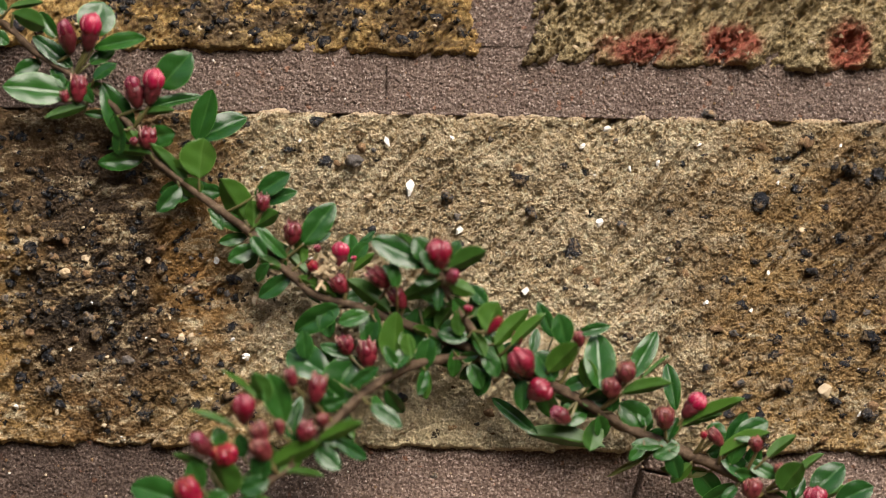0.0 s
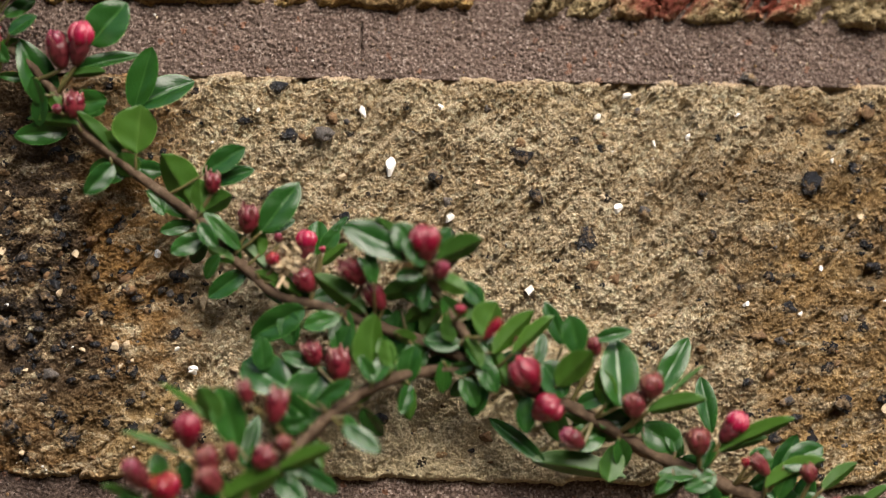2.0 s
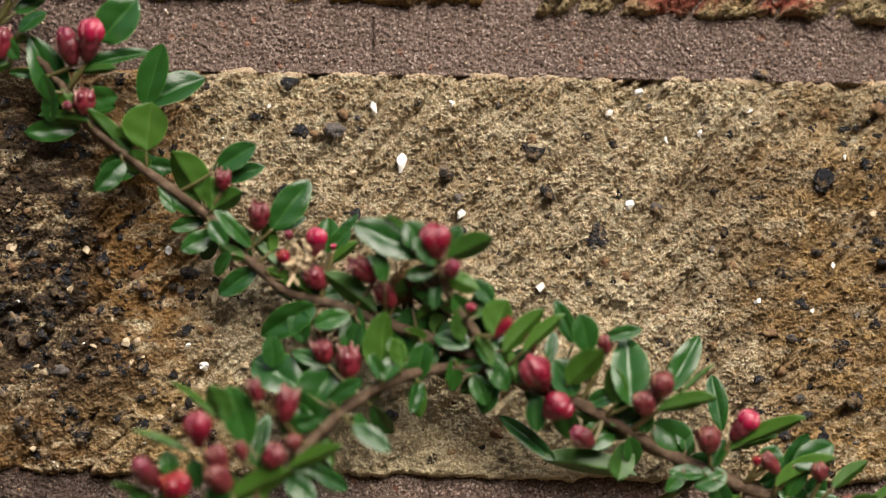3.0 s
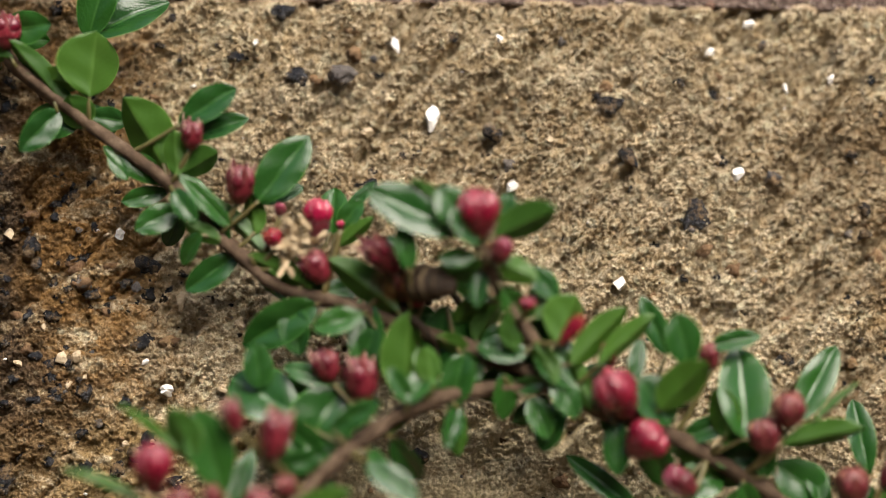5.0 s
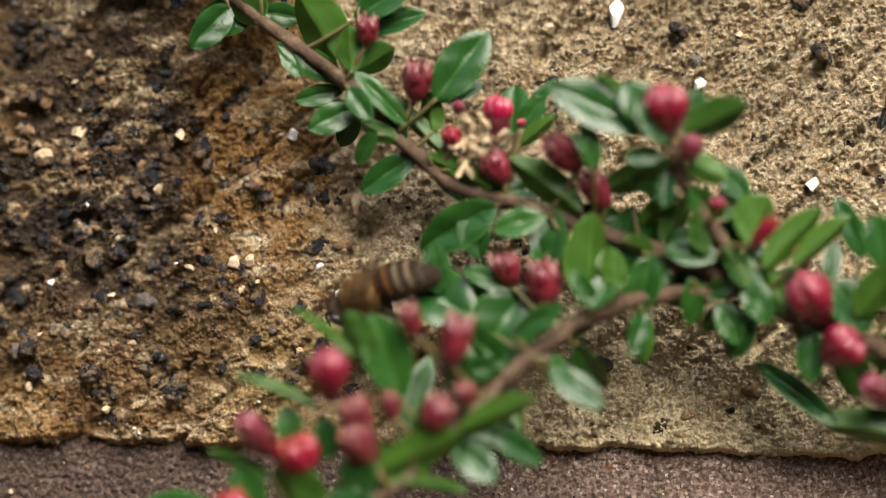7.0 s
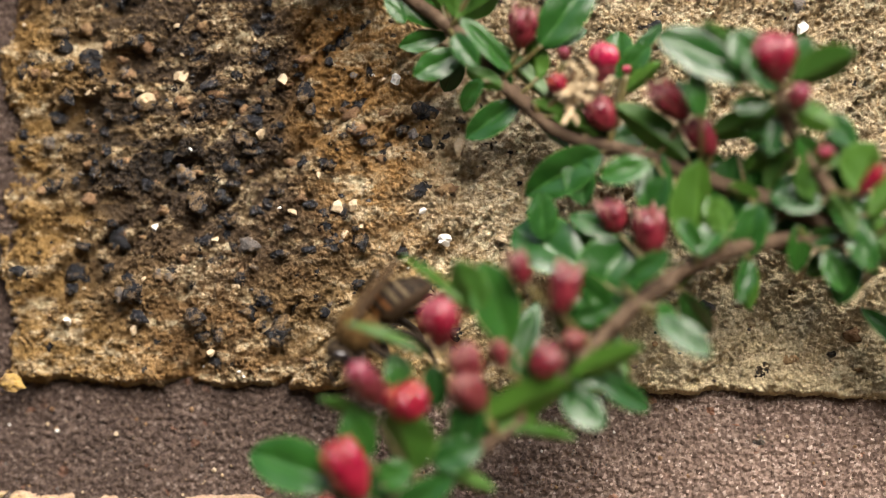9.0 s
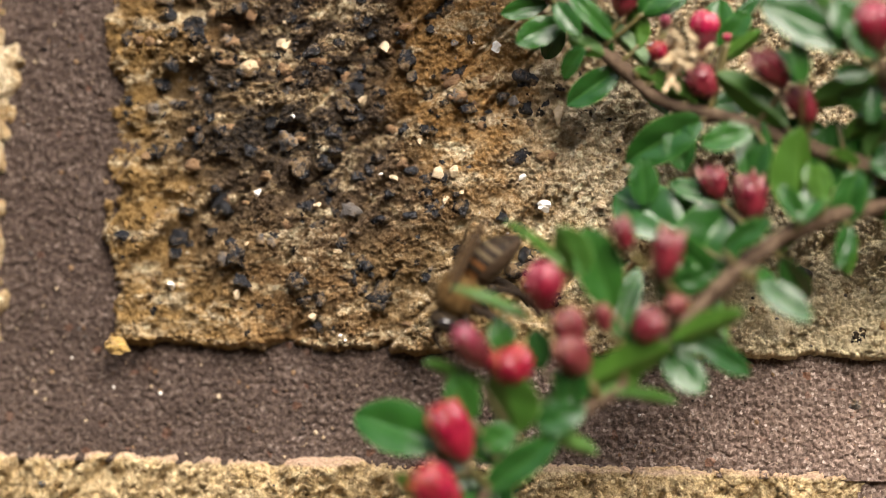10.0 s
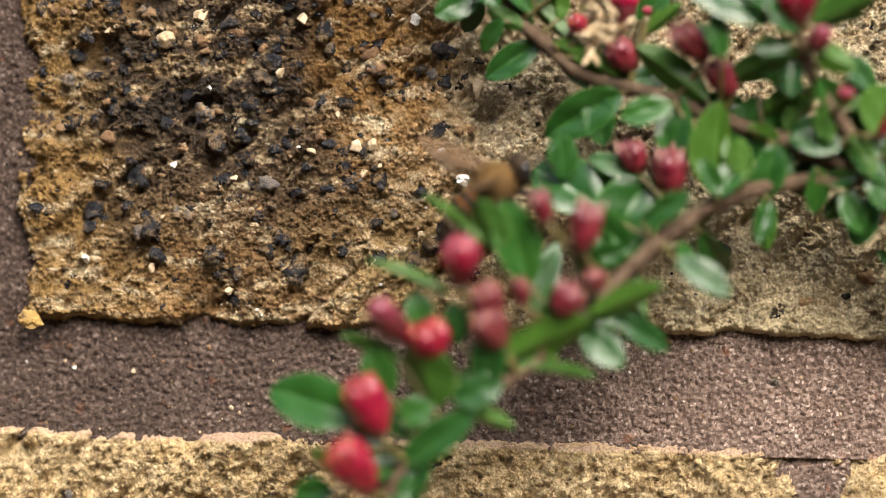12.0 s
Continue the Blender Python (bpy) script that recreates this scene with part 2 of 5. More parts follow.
PETALS = {
    "p": soft_material("crimson_pink_petal", (0.098, 0.0008, 0.0078), (0.179, 0.0023, 0.0203), (0.68, 0.24, 0.28), 0.26),
    "c": soft_material("bright_pink_petal", (0.195, 0.0016, 0.0172), (0.312, 0.0062, 0.0468), (0.82, 0.38, 0.42), 0.22, 3.0, 0.7),
    "s": soft_material("dark_crimson_petal", (0.062, 0.0013, 0.0065), (0.120, 0.0038, 0.0165), (0.70, 0.38, 0.36), 0.35),
    "u": soft_material("maroon_petal", (0.078, 0.0016, 0.0101), (0.140, 0.0055, 0.0250), (0.58, 0.18, 0.25), 0.35),
    "o": soft_material("orange_red_petal", (0.133, 0.0008, 0.0140), (0.218, 0.0023, 0.0250), (0.48, 0.19, 0.05), 0.3, 3.0, 0.76),
    "d": soft_material("dusty_rose_petal", (0.066, 0.0040, 0.0095), (0.130, 0.0130, 0.0215), (0.60, 0.32, 0.21), 0.5),
}
CALYX = {
    "p": soft_material("red_brown_calyx", (0.065, 0.005, 0.010), (0.12, 0.011, 0.015), (0.42, 0.16, 0.12)),
    "c": soft_material("dark_maroon_calyx", (0.05, 0.006, 0.009), (0.095, 0.014, 0.018), (0.34, 0.14, 0.12)),
    "s": soft_material("crimson_sepal", (0.09, 0.004, 0.011), (0.17, 0.014, 0.024), (0.66, 0.48, 0.36)),
    "u": soft_material("maroon_calyx", (0.055, 0.005, 0.009), (0.10, 0.014, 0.017), (0.46, 0.22, 0.17)),
    "o": soft_material("orange_calyx", (0.15, 0.002, 0.016), (0.24, 0.007, 0.024), (0.42, 0.15, 0.045), 0.4, 3.0, 0.76),
    "d": soft_material("brown_rose_calyx", (0.085, 0.010, 0.014), (0.15, 0.028, 0.028), (0.50, 0.27, 0.17), 0.55),
}


def bark_material():
    m = Nodes("twig_bark", 0.8, 0.25)
    v = m.space()
    col = m.ramp(m.noise(v, 420, 6, 0.7), (0.3, (0.028, 0.018, 0.010)), (0.5, (0.070, 0.044, 0.025)), (0.7, (0.16, 0.115, 0.075)))
    m.colour(col)
    m.bump(m.noise(v, 900, 5, 0.7), 0.8, 0.0004)
    return m.mat


bark = bark_material()
green_stalk = soft_material("green_stalk", (0.06, 0.07, 0.018), (0.11, 0.085, 0.03), (0.14, 0.10, 0.04), 0.6)
cream_petal = soft_material("withered_cream_petal", (0.30, 0.20, 0.10), (0.50, 0.40, 0.25), (0.60, 0.50, 0.36), 0.9)


def soil_material():
    m = Nodes("garden_soil", 0.95, 0.15)
    v = m.space()
    col = m.ramp(m.noise(v, 14, 8, 0.7), (0.3, (0.05, 0.035, 0.022)), (0.6, (0.12, 0.085, 0.05)), (0.75, (0.07, 0.09, 0.03)))
    m.colour(col)
    m.bump(m.noise(v, 60, 6, 0.7), 0.8, 0.01)
    return m.mat


soil = soil_material()


# ---- small builders ----
def mesh_of(name, verts, faces, mats, uvs=None, smooth=True, slots=None):
    me = bpy.data.meshes.new(name)
    me.from_pydata(verts, [], faces)
    for mt in mats:
        me.materials.append(mt)
    if slots is not None:
        me.polygons.foreach_set("material_index", slots)
    me.polygons.foreach_set("use_smooth", [smooth] * len(faces))
    if uvs is not None:
        layer = me.uv_layers.new(name="UVMap")
        for loop in me.loops:
            layer.data[loop.index].uv = uvs[loop.vertex_index]
    me.update()
    return me


def part(name, me, parent, m=None, label="", kind=""):
    ob = new(name, me)
    ob.parent = parent
    if m is not None:
        ob.matrix_local = m
    return tagged(ob, label, kind=kind)


def lattice(x, z, seed):
    """Smooth gradient noise on arrays, about -1 to 1."""
    rng = np.random.RandomState(seed)
    ang = rng.rand(256, 256) * 2 * np.pi
    xi, zi = np.floor(x).astype(int), np.floor(z).astype(int)
    fx, fz = x - xi, z - zi

    def corner(i, j):
        a = ang[(xi + i) % 256, (zi + j) % 256]
        return np.cos(a) * (fx - i) + np.sin(a) * (fz - j)

    s, t = fx**3 * (fx * (fx * 6 - 15) + 10), fz**3 * (fz * (fz * 6 - 15) + 10)
    low = corner(0, 0) * (1 - s) + corner(1, 0) * s
    high = corner(0, 1) * (1 - s) + corner(1, 1) * s
    return (low * (1 - t) + high * t) * 1.5


def fbm(x, z, size, seed, octaves=4, gain=0.55):
    """Noise of a given grain size in mm, with finer octaves."""
    out, amp = 0, 1.0
    for k in range(octaves):
        out = out + amp * lattice(x / size + 17.3 * k, z / size + 5.1 * k, seed + k)
        size, amp = size / 2.05, amp * gain
    return out


def relief(x, z, seed, rough=1.0):
    """Depth in mm of a dragged, pitted brick face; positive stands out."""
    c, s = math.cos(radians(52)), math.sin(radians(52))
    along, across = x * c + z * s, -x * s + z * c
    wave = 0.6 * fbm(x, z, 24, seed + 40, 3)
    drag = 1.0 * fbm(along / 4.2, across, 5.5, seed, 4)
    pits = fbm(along / 1.25, across, 1.9, seed + 10, 4, 0.75)
    holes = np.clip(fbm(along / 2.6, across, 4.0, seed + 20, 4, 0.6) - 0.42, 0, None)
    grain = np.abs(fbm(x, z, 0.75, seed + 30, 3, 0.9))
    clods = np.clip(fbm(x / 1.5, z, 1.15, seed + 50, 4, 0.7) - 0.1, 0, 0.55)
    groove = np.clip(1 - 3.0 * np.abs(fbm(along / 6.0, across, 7.0, seed + 90, 3, 0.5)), 0, None) * (0.75 + 1.2 * fbm(x, z, 16, seed + 95, 2))
    return rough * (wave + drag + 0.34 * pits - 2.4 * holes + 0.65 * grain + 0.55 * clods - 1.6 * np.clip(groove, 0, 1) - 0.3)


def grains(x, z, size, seed):
    """Packed round sand grains of a size in mm: 0 between them, up to 1 on top."""
    rng = np.random.RandomState(seed)
    jx, jz, tall = rng.rand(3, 256, 256)
    gx, gz = x / size, z / size
    xi, zi = np.floor(gx).astype(int), np.floor(gz).astype(int)
    top = np.zeros_like(gx)
    for i in (-1, 0, 1):
        for j in (-1, 0, 1):
            a, b = (xi + i) % 256, (zi + j) % 256
            d2 = (gx - xi - i - jx[a, b]) ** 2 + (gz - zi - j - jz[a, b]) ** 2
            top = np.maximum(top, np.sqrt(np.clip(1 - d2 / 0.72, 0, None)) * (0.35 + 0.65 * tall[a, b]))
    return top


def span(lo, hi, fine_lo, fine_hi, step):
    """Grid lines from lo to hi, fine in the stretch that shows."""
    a, b = max(lo, fine_lo), min(hi, fine_hi)
    mid = np.linspace(a, b, max(2, int(round((b - a) / step)) + 1))
    left = np.linspace(lo, a, 8)[:-1] if lo < a - 0.5 else np.array([])
    right = np.linspace(b, hi, 8)[1:] if hi > b + 0.5 else np.array([])
    return np.concatenate([left, mid, right])


def sheet(xs, zs, depth, back):
    """A closed slab whose front follows depth(x, z) in mm (positive towards the viewer)."""
    X, Z = np.meshgrid(xs, zs)
    Y = -depth(X, Z)
    nz, nx = X.shape
    verts = np.stack([X.ravel(), Y.ravel(), Z.ravel()], 1)
    idx = np.arange(nz * nx).reshape(nz, nx)
    quads = np.stack([idx[:-1, :-1], idx[:-1, 1:], idx[1:, 1:], idx[1:, :-1]], -1).reshape(-1, 4)
    rim = np.concatenate([idx[0, :-1], idx[:-1, -1], idx[-1, :0:-1], idx[:0:-1, 0]])
    behind = verts[rim].copy()
    behind[:, 1] = back
    n = len(verts)
    k = np.arange(len(rim))
    k2 = (k + 1) % len(rim)
    skirt = np.stack([rim[k2], rim[k], n + k, n + k2], -1)
    verts = np.concatenate([verts, behind])
    faces = quads.tolist() + skirt.tolist()
    faces.append((n + np.arange(len(rim))[::-1]).tolist())
    return (verts * MM).tolist(), faces


def brick_mesh(name, x0, x1, z0, z1, fine, step, seed, mat, rough=1.0, lip=0.0, bowls=(), chips=(), ragged=0.75):
    """A worn brick face with crumbled edges. fine: x and z stretch that is finely meshed.
    bowls: how many smooth pits, within x and z; chips: broken spots (x, z, reach x, reach z, depth)."""
    xs, zs = span(x0 - 1, x1 + 1, fine[0], fine[1], step), span(z0 - 0.8, z1 + 0.8, fine[2], fine[3], step)
    rng = np.random.RandomState(seed + 5)

    def depth(x, z):
        ex = np.minimum(x - x0, x1 - x) + 1.9 * fbm(x, z, 9, seed + 60, 5, 0.65)
        worn = fbm(x, z, 8, seed + 70, 5, 0.6)
        ez = np.minimum(z - z0 + ragged * worn, z1 - z + 0.3 * worn)
        edge = np.minimum(ex, ez)
        fall = np.clip(1 - edge / 1.1, 0, 3)
        round_off = np.clip(1 - ex / 3.5, 0, 1)
        d = relief(x, z, seed, rough)
        for count, xa, xb, za, zb, small, large in bowls:
            for _ in range(count):
                cx, cz = rng.uniform(xa, xb), rng.uniform(za, zb)
                r = small + (large - small) * rng.rand() ** 2
                q = ((x - cx) / (r * rng.uniform(1.0, 1.7))) ** 2 + ((z - cz) / r) ** 2
                hole = np.sqrt(np.clip(1.0 - q, 0, None))
                d = d * (1 - 0.55 * (hole > 0) * hole) - 0.75 * r * hole
        for cx, cz, rx, rz, deep in chips:
            d = d - deep * np.sqrt(np.clip(1.2 - ((x - cx) / rx) ** 2 - ((z - cz) / rz) ** 2 + 0.35 * fbm(x, z, 3, seed + 80, 3), 0, None))
        d = d - 2.6 * fall**2 - 1.3 * round_off**2
        if lip:
            top = np.clip(1 - (z1 - z) / 0.9, 0, 1)
            d = d * (1 - 0.7 * top) + lip * top - 1.2 * fall**2 * (ez < ex)
        return np.clip(d, -9, 3)

    v, f = sheet(xs, zs, depth, 40)
    return mesh_of(name, v, f, [mat])


def joint_mesh(name, x0, x1, z0, z1, step, seed, low, high, shallow=0.0, toe=0.0):
    """A bed of struck mortar, set back by low mm at its foot and high mm at its top."""
    xs, zs = np.arange(x0, x1 + step, step), np.arange(z0, z1 + step, step)

    def depth(x, z):
        k = (z - z0) / (z1 - z0)
        sandy = 0.13 * fbm(x, z, 1.2, seed, 3, 0.9) + 0.50 * grains(x, z, 0.52, seed + 5) + 0.25 * grains(x, z, 0.34, seed + 6)
        near = shallow * np.exp(-(((x - 95) / 26) ** 2))
        deep = low - 1.9 * near + (high - low) * k * (1 - 0.5 * near)
        deep = deep + toe * np.exp(-(z - z0) / 1.6)
        deep = deep + 3.5 * np.exp(-(((x - 135.3 - 0.3 * (z + 4)) / 0.4) ** 2)) * (z > -8.5) * (z < 2)
        deep = deep + 2.0 * np.exp(-(((z + 3.4 + 0.2 * (x - 138)) / 0.3) ** 2)) * (x > 135) * (x < 141)
        deep = deep + 0.9 * np.exp(-(((x - 84.4) / 0.18) ** 2)) * (z > 69) * (z < 75)
        return -deep + 0.35 * fbm(x, z, 14, seed + 9, 3) + sandy - 0.3

    v, f = sheet(xs, zs, depth, 12)
    return mesh_of(name, v, f, [mortar])


def rock(seed, detail=2, jag=0.5, flat=0.75, cuts=6, near=0.26):
    """A broken pebble of unit size: lumpy by jag, with flat broken faces."""
    bm = bmesh.new()
    bmesh.ops.create_icosphere(bm, subdivisions=detail, radius=0.5)
    off = Vector((seed * 7.7, seed * 3.1, seed * 1.9))
    rng = random.Random(seed + 70)
    planes = [(Vector((rng.gauss(0, 1), rng.gauss(0, 1), rng.gauss(0, 1))).normalized(), rng.uniform(near, near + 0.16)) for _ in range(cuts)]
    for v in bm.verts:
        n = noise.noise(v.co * 2.2 + off) + 0.5 * noise.noise(v.co * 5 + off) + 0.4 * noise.noise(v.co * 11 + off)
        v.co *= 1 + jag * n
        for way, far in planes:
            over = v.co.dot(way) - far
            if over > 0:
                v.co -= way * over * flat
    me = bpy.data.meshes.new("stone")
    bm.to_mesh(me)
    bm.free()
    return me


# ---- the wall ----
def box(x0, x1, y0, y1, z0, z1, bevel=0.0):
    bm = bmesh.new()
    bmesh.ops.create_cube(bm, size=1.0)
    for v in bm.verts:
        v.co = Vector(((x0 + x1) / 2 + v.co.x * (x1 - x0), (y0 + y1) / 2 + v.co.y * (y1 - y0), (z0 + z1) / 2 + v.co.z * (z1 - z0)))
    if bevel:
        bmesh.ops.bevel(bm, geom=bm.edges[:], offset=bevel, segments=2, affect="EDGES")
    return bm


def from_bm(name, bm, mats, smooth=False):
    me = bpy.data.meshes.new(name)
    bm.to_mesh(me)
    bm.free()
    for mt in mats:
        me.materials.append(mt)
    me.polygons.foreach_set("use_smooth", [smooth] * len(me.polygons))
    return me


wall = tagged(new("wall", from_bm("wall", box(-0.9, 1.1, 0.006, 0.22, -0.46, 1.0), [mortar])),
              "weathered garden wall of yellow stock bricks in grey-brown mortar", "wall", kind="structure")
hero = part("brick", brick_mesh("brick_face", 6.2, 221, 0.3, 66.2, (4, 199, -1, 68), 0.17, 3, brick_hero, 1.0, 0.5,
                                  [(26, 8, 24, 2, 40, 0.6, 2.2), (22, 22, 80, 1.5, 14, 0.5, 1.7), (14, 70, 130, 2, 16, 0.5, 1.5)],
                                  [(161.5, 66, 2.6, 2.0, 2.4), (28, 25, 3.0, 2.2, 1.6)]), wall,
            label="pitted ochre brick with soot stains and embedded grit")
part("brick", brick_mesh("brick_orange", -113, 102.4, 77.2, 142, (5, 103, 76, 93), 0.32, 111, brick_orange, 1.2), wall,
     label="orange brick speckled with black cinders")
part("brick", brick_mesh("brick_yellow", 112, 327, 76, 141, (111, 200, 75, 93), 0.3, 222, brick_yellow, 1.8), wall,
     label="coarse yellow brick with patches of red marl")
part("brick", brick_mesh("brick_low", -117, 98.5, -78, -12.4, (-12, 99, -24, -12), 0.28, 333, brick_low, 1.2, 0.9,
                          [(40, 0, 97, -24, -14, 0.5, 1.6)], ragged=0.3), wall,
     label="pale ochre brick with a smooth pink arris")
part("brick", brick_mesh("brick_low_b", 101.2, 324, -78, -12.6, (100, 200, -20, -11), 0.4, 444, brick_low, 1.1, 0.9, ragged=0.3), wall)
part("brick", brick_mesh("brick_left", -221, -5.4, 0.3, 66, (-14, -5, -1, 68), 0.5, 555, brick_hero, 1.0), wall)
part("mortar_joint", joint_mesh("bed_above", -14, 206, 65.6, 80, 0.14, 61, 1.0, 2.6), wall)
part("mortar_joint", joint_mesh("bed_below", -16, 206, -13.4, 2, 0.14, 71, 1.3, 2.9, 0.25), wall)
part("mortar_joint", joint_mesh("head_left", -8.5, 10, -2, 68, 0.19, 81, 2.45, 2.1, 0.0, 1.6), wall)
part("mortar_joint", joint_mesh("head_above", 99, 115, 79.4, 94, 0.2, 91, 2.55, 2.7), wall)
part("mortar_joint", joint_mesh("head_below", 95.5, 104, -26, -12.4, 0.2, 95, 1.5, 1.5), wall)
plain = from_bm("plain_brick", box(-0.1075, 0.1075, -0.0005, 0.05, -0.0325, 0.0325, 0.002), [brick_low])
for row in range(-6, 13):
    zc = 0.0332 + row * 0.0772
    shift = 0.114 if row % 2 == 0 else 0.0
    for colm in range(-4, 5):
        xc = shift - 0.005 + colm * 0.2255
        if (row == 0 and colm in (-1, 0)) or (abs(row) == 1 and colm in (0, 1)):
            continue
        if -0.85 < xc < 1.05:
            part("brick", plain, wall, pose(xc, 0, zc))

# grit fixed in the brick faces
ROCKS = [rock(k, 3, 0.85, 0.6) for k in range(7)]
CHIPS = [rock(k + 50, 3, 0.3, 1.0, 9, 0.17) for k in range(7)]
SHARED = {}
rock_rng = random.Random(5)


def stone(x, z, size, kind, tall=1.0, turn=0.0, out=0.25):
    """One stone set in the face of the brick, at x, z in mm."""
    k = rock_rng.randrange(7)
    size *= 0.85 if kind == "w" else 1.0
    if (k, kind) not in SHARED:
        me = (CHIPS if kind in "wc" else ROCKS)[k].copy()
        me.polygons.foreach_set("use_smooth", [kind in "kgb"] * len(me.polygons))
        me.materials.append(STONES[kind])
        SHARED[k, kind] = me
    y = -float(relief(np.array([x]), np.array([z]), 3)[0]) - out
    y = min(y, 0.3) - (0.1 if kind in "wk" else 0.0) * size
    m = pose(x * MM, y * MM, z * MM, 0, turn, rock_rng.uniform(-30, 30)) @ Matrix.Diagonal((size * MM, size * MM * 0.85, size * MM * tall, 1))
    return part("stone", SHARED[k, kind], hero, m)


stone(112.3, 31.6, 2.7, 'w', 1.0, 37)
stone(89.3, 51.0, 2.5, 'w', 1.5, 4)
stone(99.0, 43.2, 2.3, 'w', 1.3, 38)
stone(52.3, 36.6, 1.8, 'w', 1.2, 17)
stone(58.3, 18.0, 2.1, 'w', 0.8, 16)
stone(24.3, 18.8, 1.8, 'w', 0.6, -23)
stone(127.4, 63.4, 2.7, 'w', 0.8, 38)
stone(123.1, 59.8, 2.0, 'w', 0.8, -40)
stone(157.7, 49.5, 3.9, 'k', 0.9, -20)
stone(78.3, 56.3, 3.4, 'g', 0.8, -5)
stone(97.0, 49.4, 2.1, 'k', 1.0, 22)
stone(84.9, 60.0, 1.4, 'w', 1.8, -24)
stone(97.4, 61.0, 1.5, 'w', 0.9, 29)
stone(145.6, 60.5, 1.2, 'w', 1.2, 39)
stone(161.3, 53.2, 1.4, 'w', 1.3, -27)
stone(173.5, 60.9, 1.2, 'w', 1.0, 8)
stone(159.5, 35.6, 1.7, 'w', 0.8, -39)
stone(156.1, 28.4, 1.5, 'w', 1.0, -9)
stone(147.4, 29.7, 1.8, 'w', 0.8, -36)
stone(154.9, 31.1, 1.4, 'c', 0.7, 37)
stone(170.8, 12.6, 3.4, 'c', 0.9, -5)
stone(177.9, 8.5, 2.1, 'w', 1.1, 36)
stone(179.9, 8.3, 3.2, 'k', 1.1, 23)
stone(163.6, 13.8, 3.2, 'k', 0.9, 29)
stone(154.2, 14.3, 2.1, 'g', 0.9, -26)
stone(161.3, 22.9, 2.2, 'k', 0.8, -34)
stone(179.6, 23.5, 3.4, 'k', 0.8, 8)
stone(162.2, 20.1, 1.7, 'w', 0.8, -27)
stone(126.3, 44.9, 2.1, 'w', 1.0, 19)
stone(130.5, 44.7, 2.0, 'g', 1.0, -7)
stone(140.1, 47.7, 1.5, 'k', 0.8, 2)
stone(113.0, 46.9, 2.9, 'k', 0.7, 35)
stone(121.4, 39.9, 2.7, 'k', 1.6, 2)
stone(166.5, 60.3, 1.2, 'k', 0.8, -31)
stone(173.9, 43.0, 2.7, 'k', 0.9, -27)
stone(168.4, 36.3, 2.2, 'k', 0.8, 4)
stone(171.8, 27.5, 2.9, 'k', 0.9, 2)
stone(153.0, 23.9, 1.7, 'g', 0.8, 11)
stone(141.8, 38.0, 1.5, 'k', 0.8, -8)
stone(93.3, 40.6, 1.5, 'c', 0.9, 12)
stone(81.7, 49.2, 2.0, 'c', 0.8, -8)
stone(103.6, 49.0, 1.6, 'c', 0.8, 10)
stone(137.7, 56.7, 1.1, 'w', 1.8, 21)
stone(132.2, 55.5, 1.2, 'w', 1.6, -26)
stone(67.8, 59.9, 1.5, 'w', 0.8, -10)
stone(70.4, 37.0, 1.7, 'w', 0.7, 0)
stone(129.4, 61.0, 1.1, 'g', 1.0, 15)
stone(147.6, 17.2, 1.7, 'k', 0.8, -20)
stone(166.1, 43.9, 2.0, 'c', 0.8, 4)
stone(176.0, 56.3, 3.2, 'k', 0.8, 10)
stone(181.0, 55.8, 2.7, 'k', 0.9, 32)
stone(26.9, 36.5, 2.5, 'c', 0.9, -11)
stone(23.1, 33.4, 2.5, 'c', 1.0, 11)
stone(36.5, 29.8, 2.0, 'c', 0.9, -25)
stone(27.1, 33.6, 2.1, 'b', 0.8, -0)
stone(27.8, 25.2, 2.2, 'g', 1.2, -25)
stone(24.3, 18.9, 1.6, 'w', 0.6, 33)
stone(35.4, 17.0, 2.2, 'g', 0.9, -5)
stone(24.8, 13.4, 1.1, 'g', 1.4, 26)
stone(23.1, 12.7, 1.3, 'c', 0.9, -7)
stone(14.2, 7.8, 1.8, 'w', 0.8, 32)
stone(15.6, 7.6, 1.0, 'c', 0.9, -8)
stone(22.0, 6.7, 1.2, 'c', 1.6, -14)
stone(29.1, 8.6, 2.5, 'k', 0.9, 6)
stone(40.5, 20.8, 1.6, 'c', 0.6, 28)
stone(55.9, 32.7, 2.8, 'k', 0.9, 29)
stone(54.3, 30.3, 1.3, 'g', 0.9, 8)
stone(52.2, 36.8, 1.5, 'w', 1.1, -33)
stone(50.4, 36.5, 1.3, 'c', 0.8, 8)
stone(45.6, 21.6, 1.9, 'c', 1.4, -20)
stone(47.6, 21.6, 1.3, 'c', 1.5, 19)
stone(55.4, 21.3, 1.5, 'w', 1.0, 32)
stone(58.1, 17.8, 2.2, 'w', 0.9, 1)
stone(62.4, 19.3, 1.6, 'w', 0.9, 8)
stone(48.4, 19.3, 1.3, 'c', 0.7, -35)
stone(46.5, 18.3, 1.5, 'c', 0.9, 3)
stone(43.3, 25.3, 1.1, 'c', 1.3, -30)
stone(52.6, 8.5, 1.9, 'k', 1.0, 9)
stone(41.6, 34.8, 2.2, 'k', 1.1, -11)
stone(39.2, 36.4, 1.8, 'c', 1.0, 21)
stone(18.8, 14.0, 1.6, 'k', 0.8, -36)
stone(20.5, 11.0, 1.9, 'g', 0.9, -31)
stone(22.6, 8.4, 2.1, 'k', 0.8, 15)
stone(59.6, 28.5, 1.3, 'c', 1.9, 1)
stone(18.6, 32.0, 1.5, 'k', 0.9, 6)
stone(29.3, 22.2, 2.5, 'k', 1.0, 27)
stone(32.2, 22.6, 2.2, 'k', 0.9, -1)
stone(33.1, 26.3, 2.1, 'k', 0.9, 25)
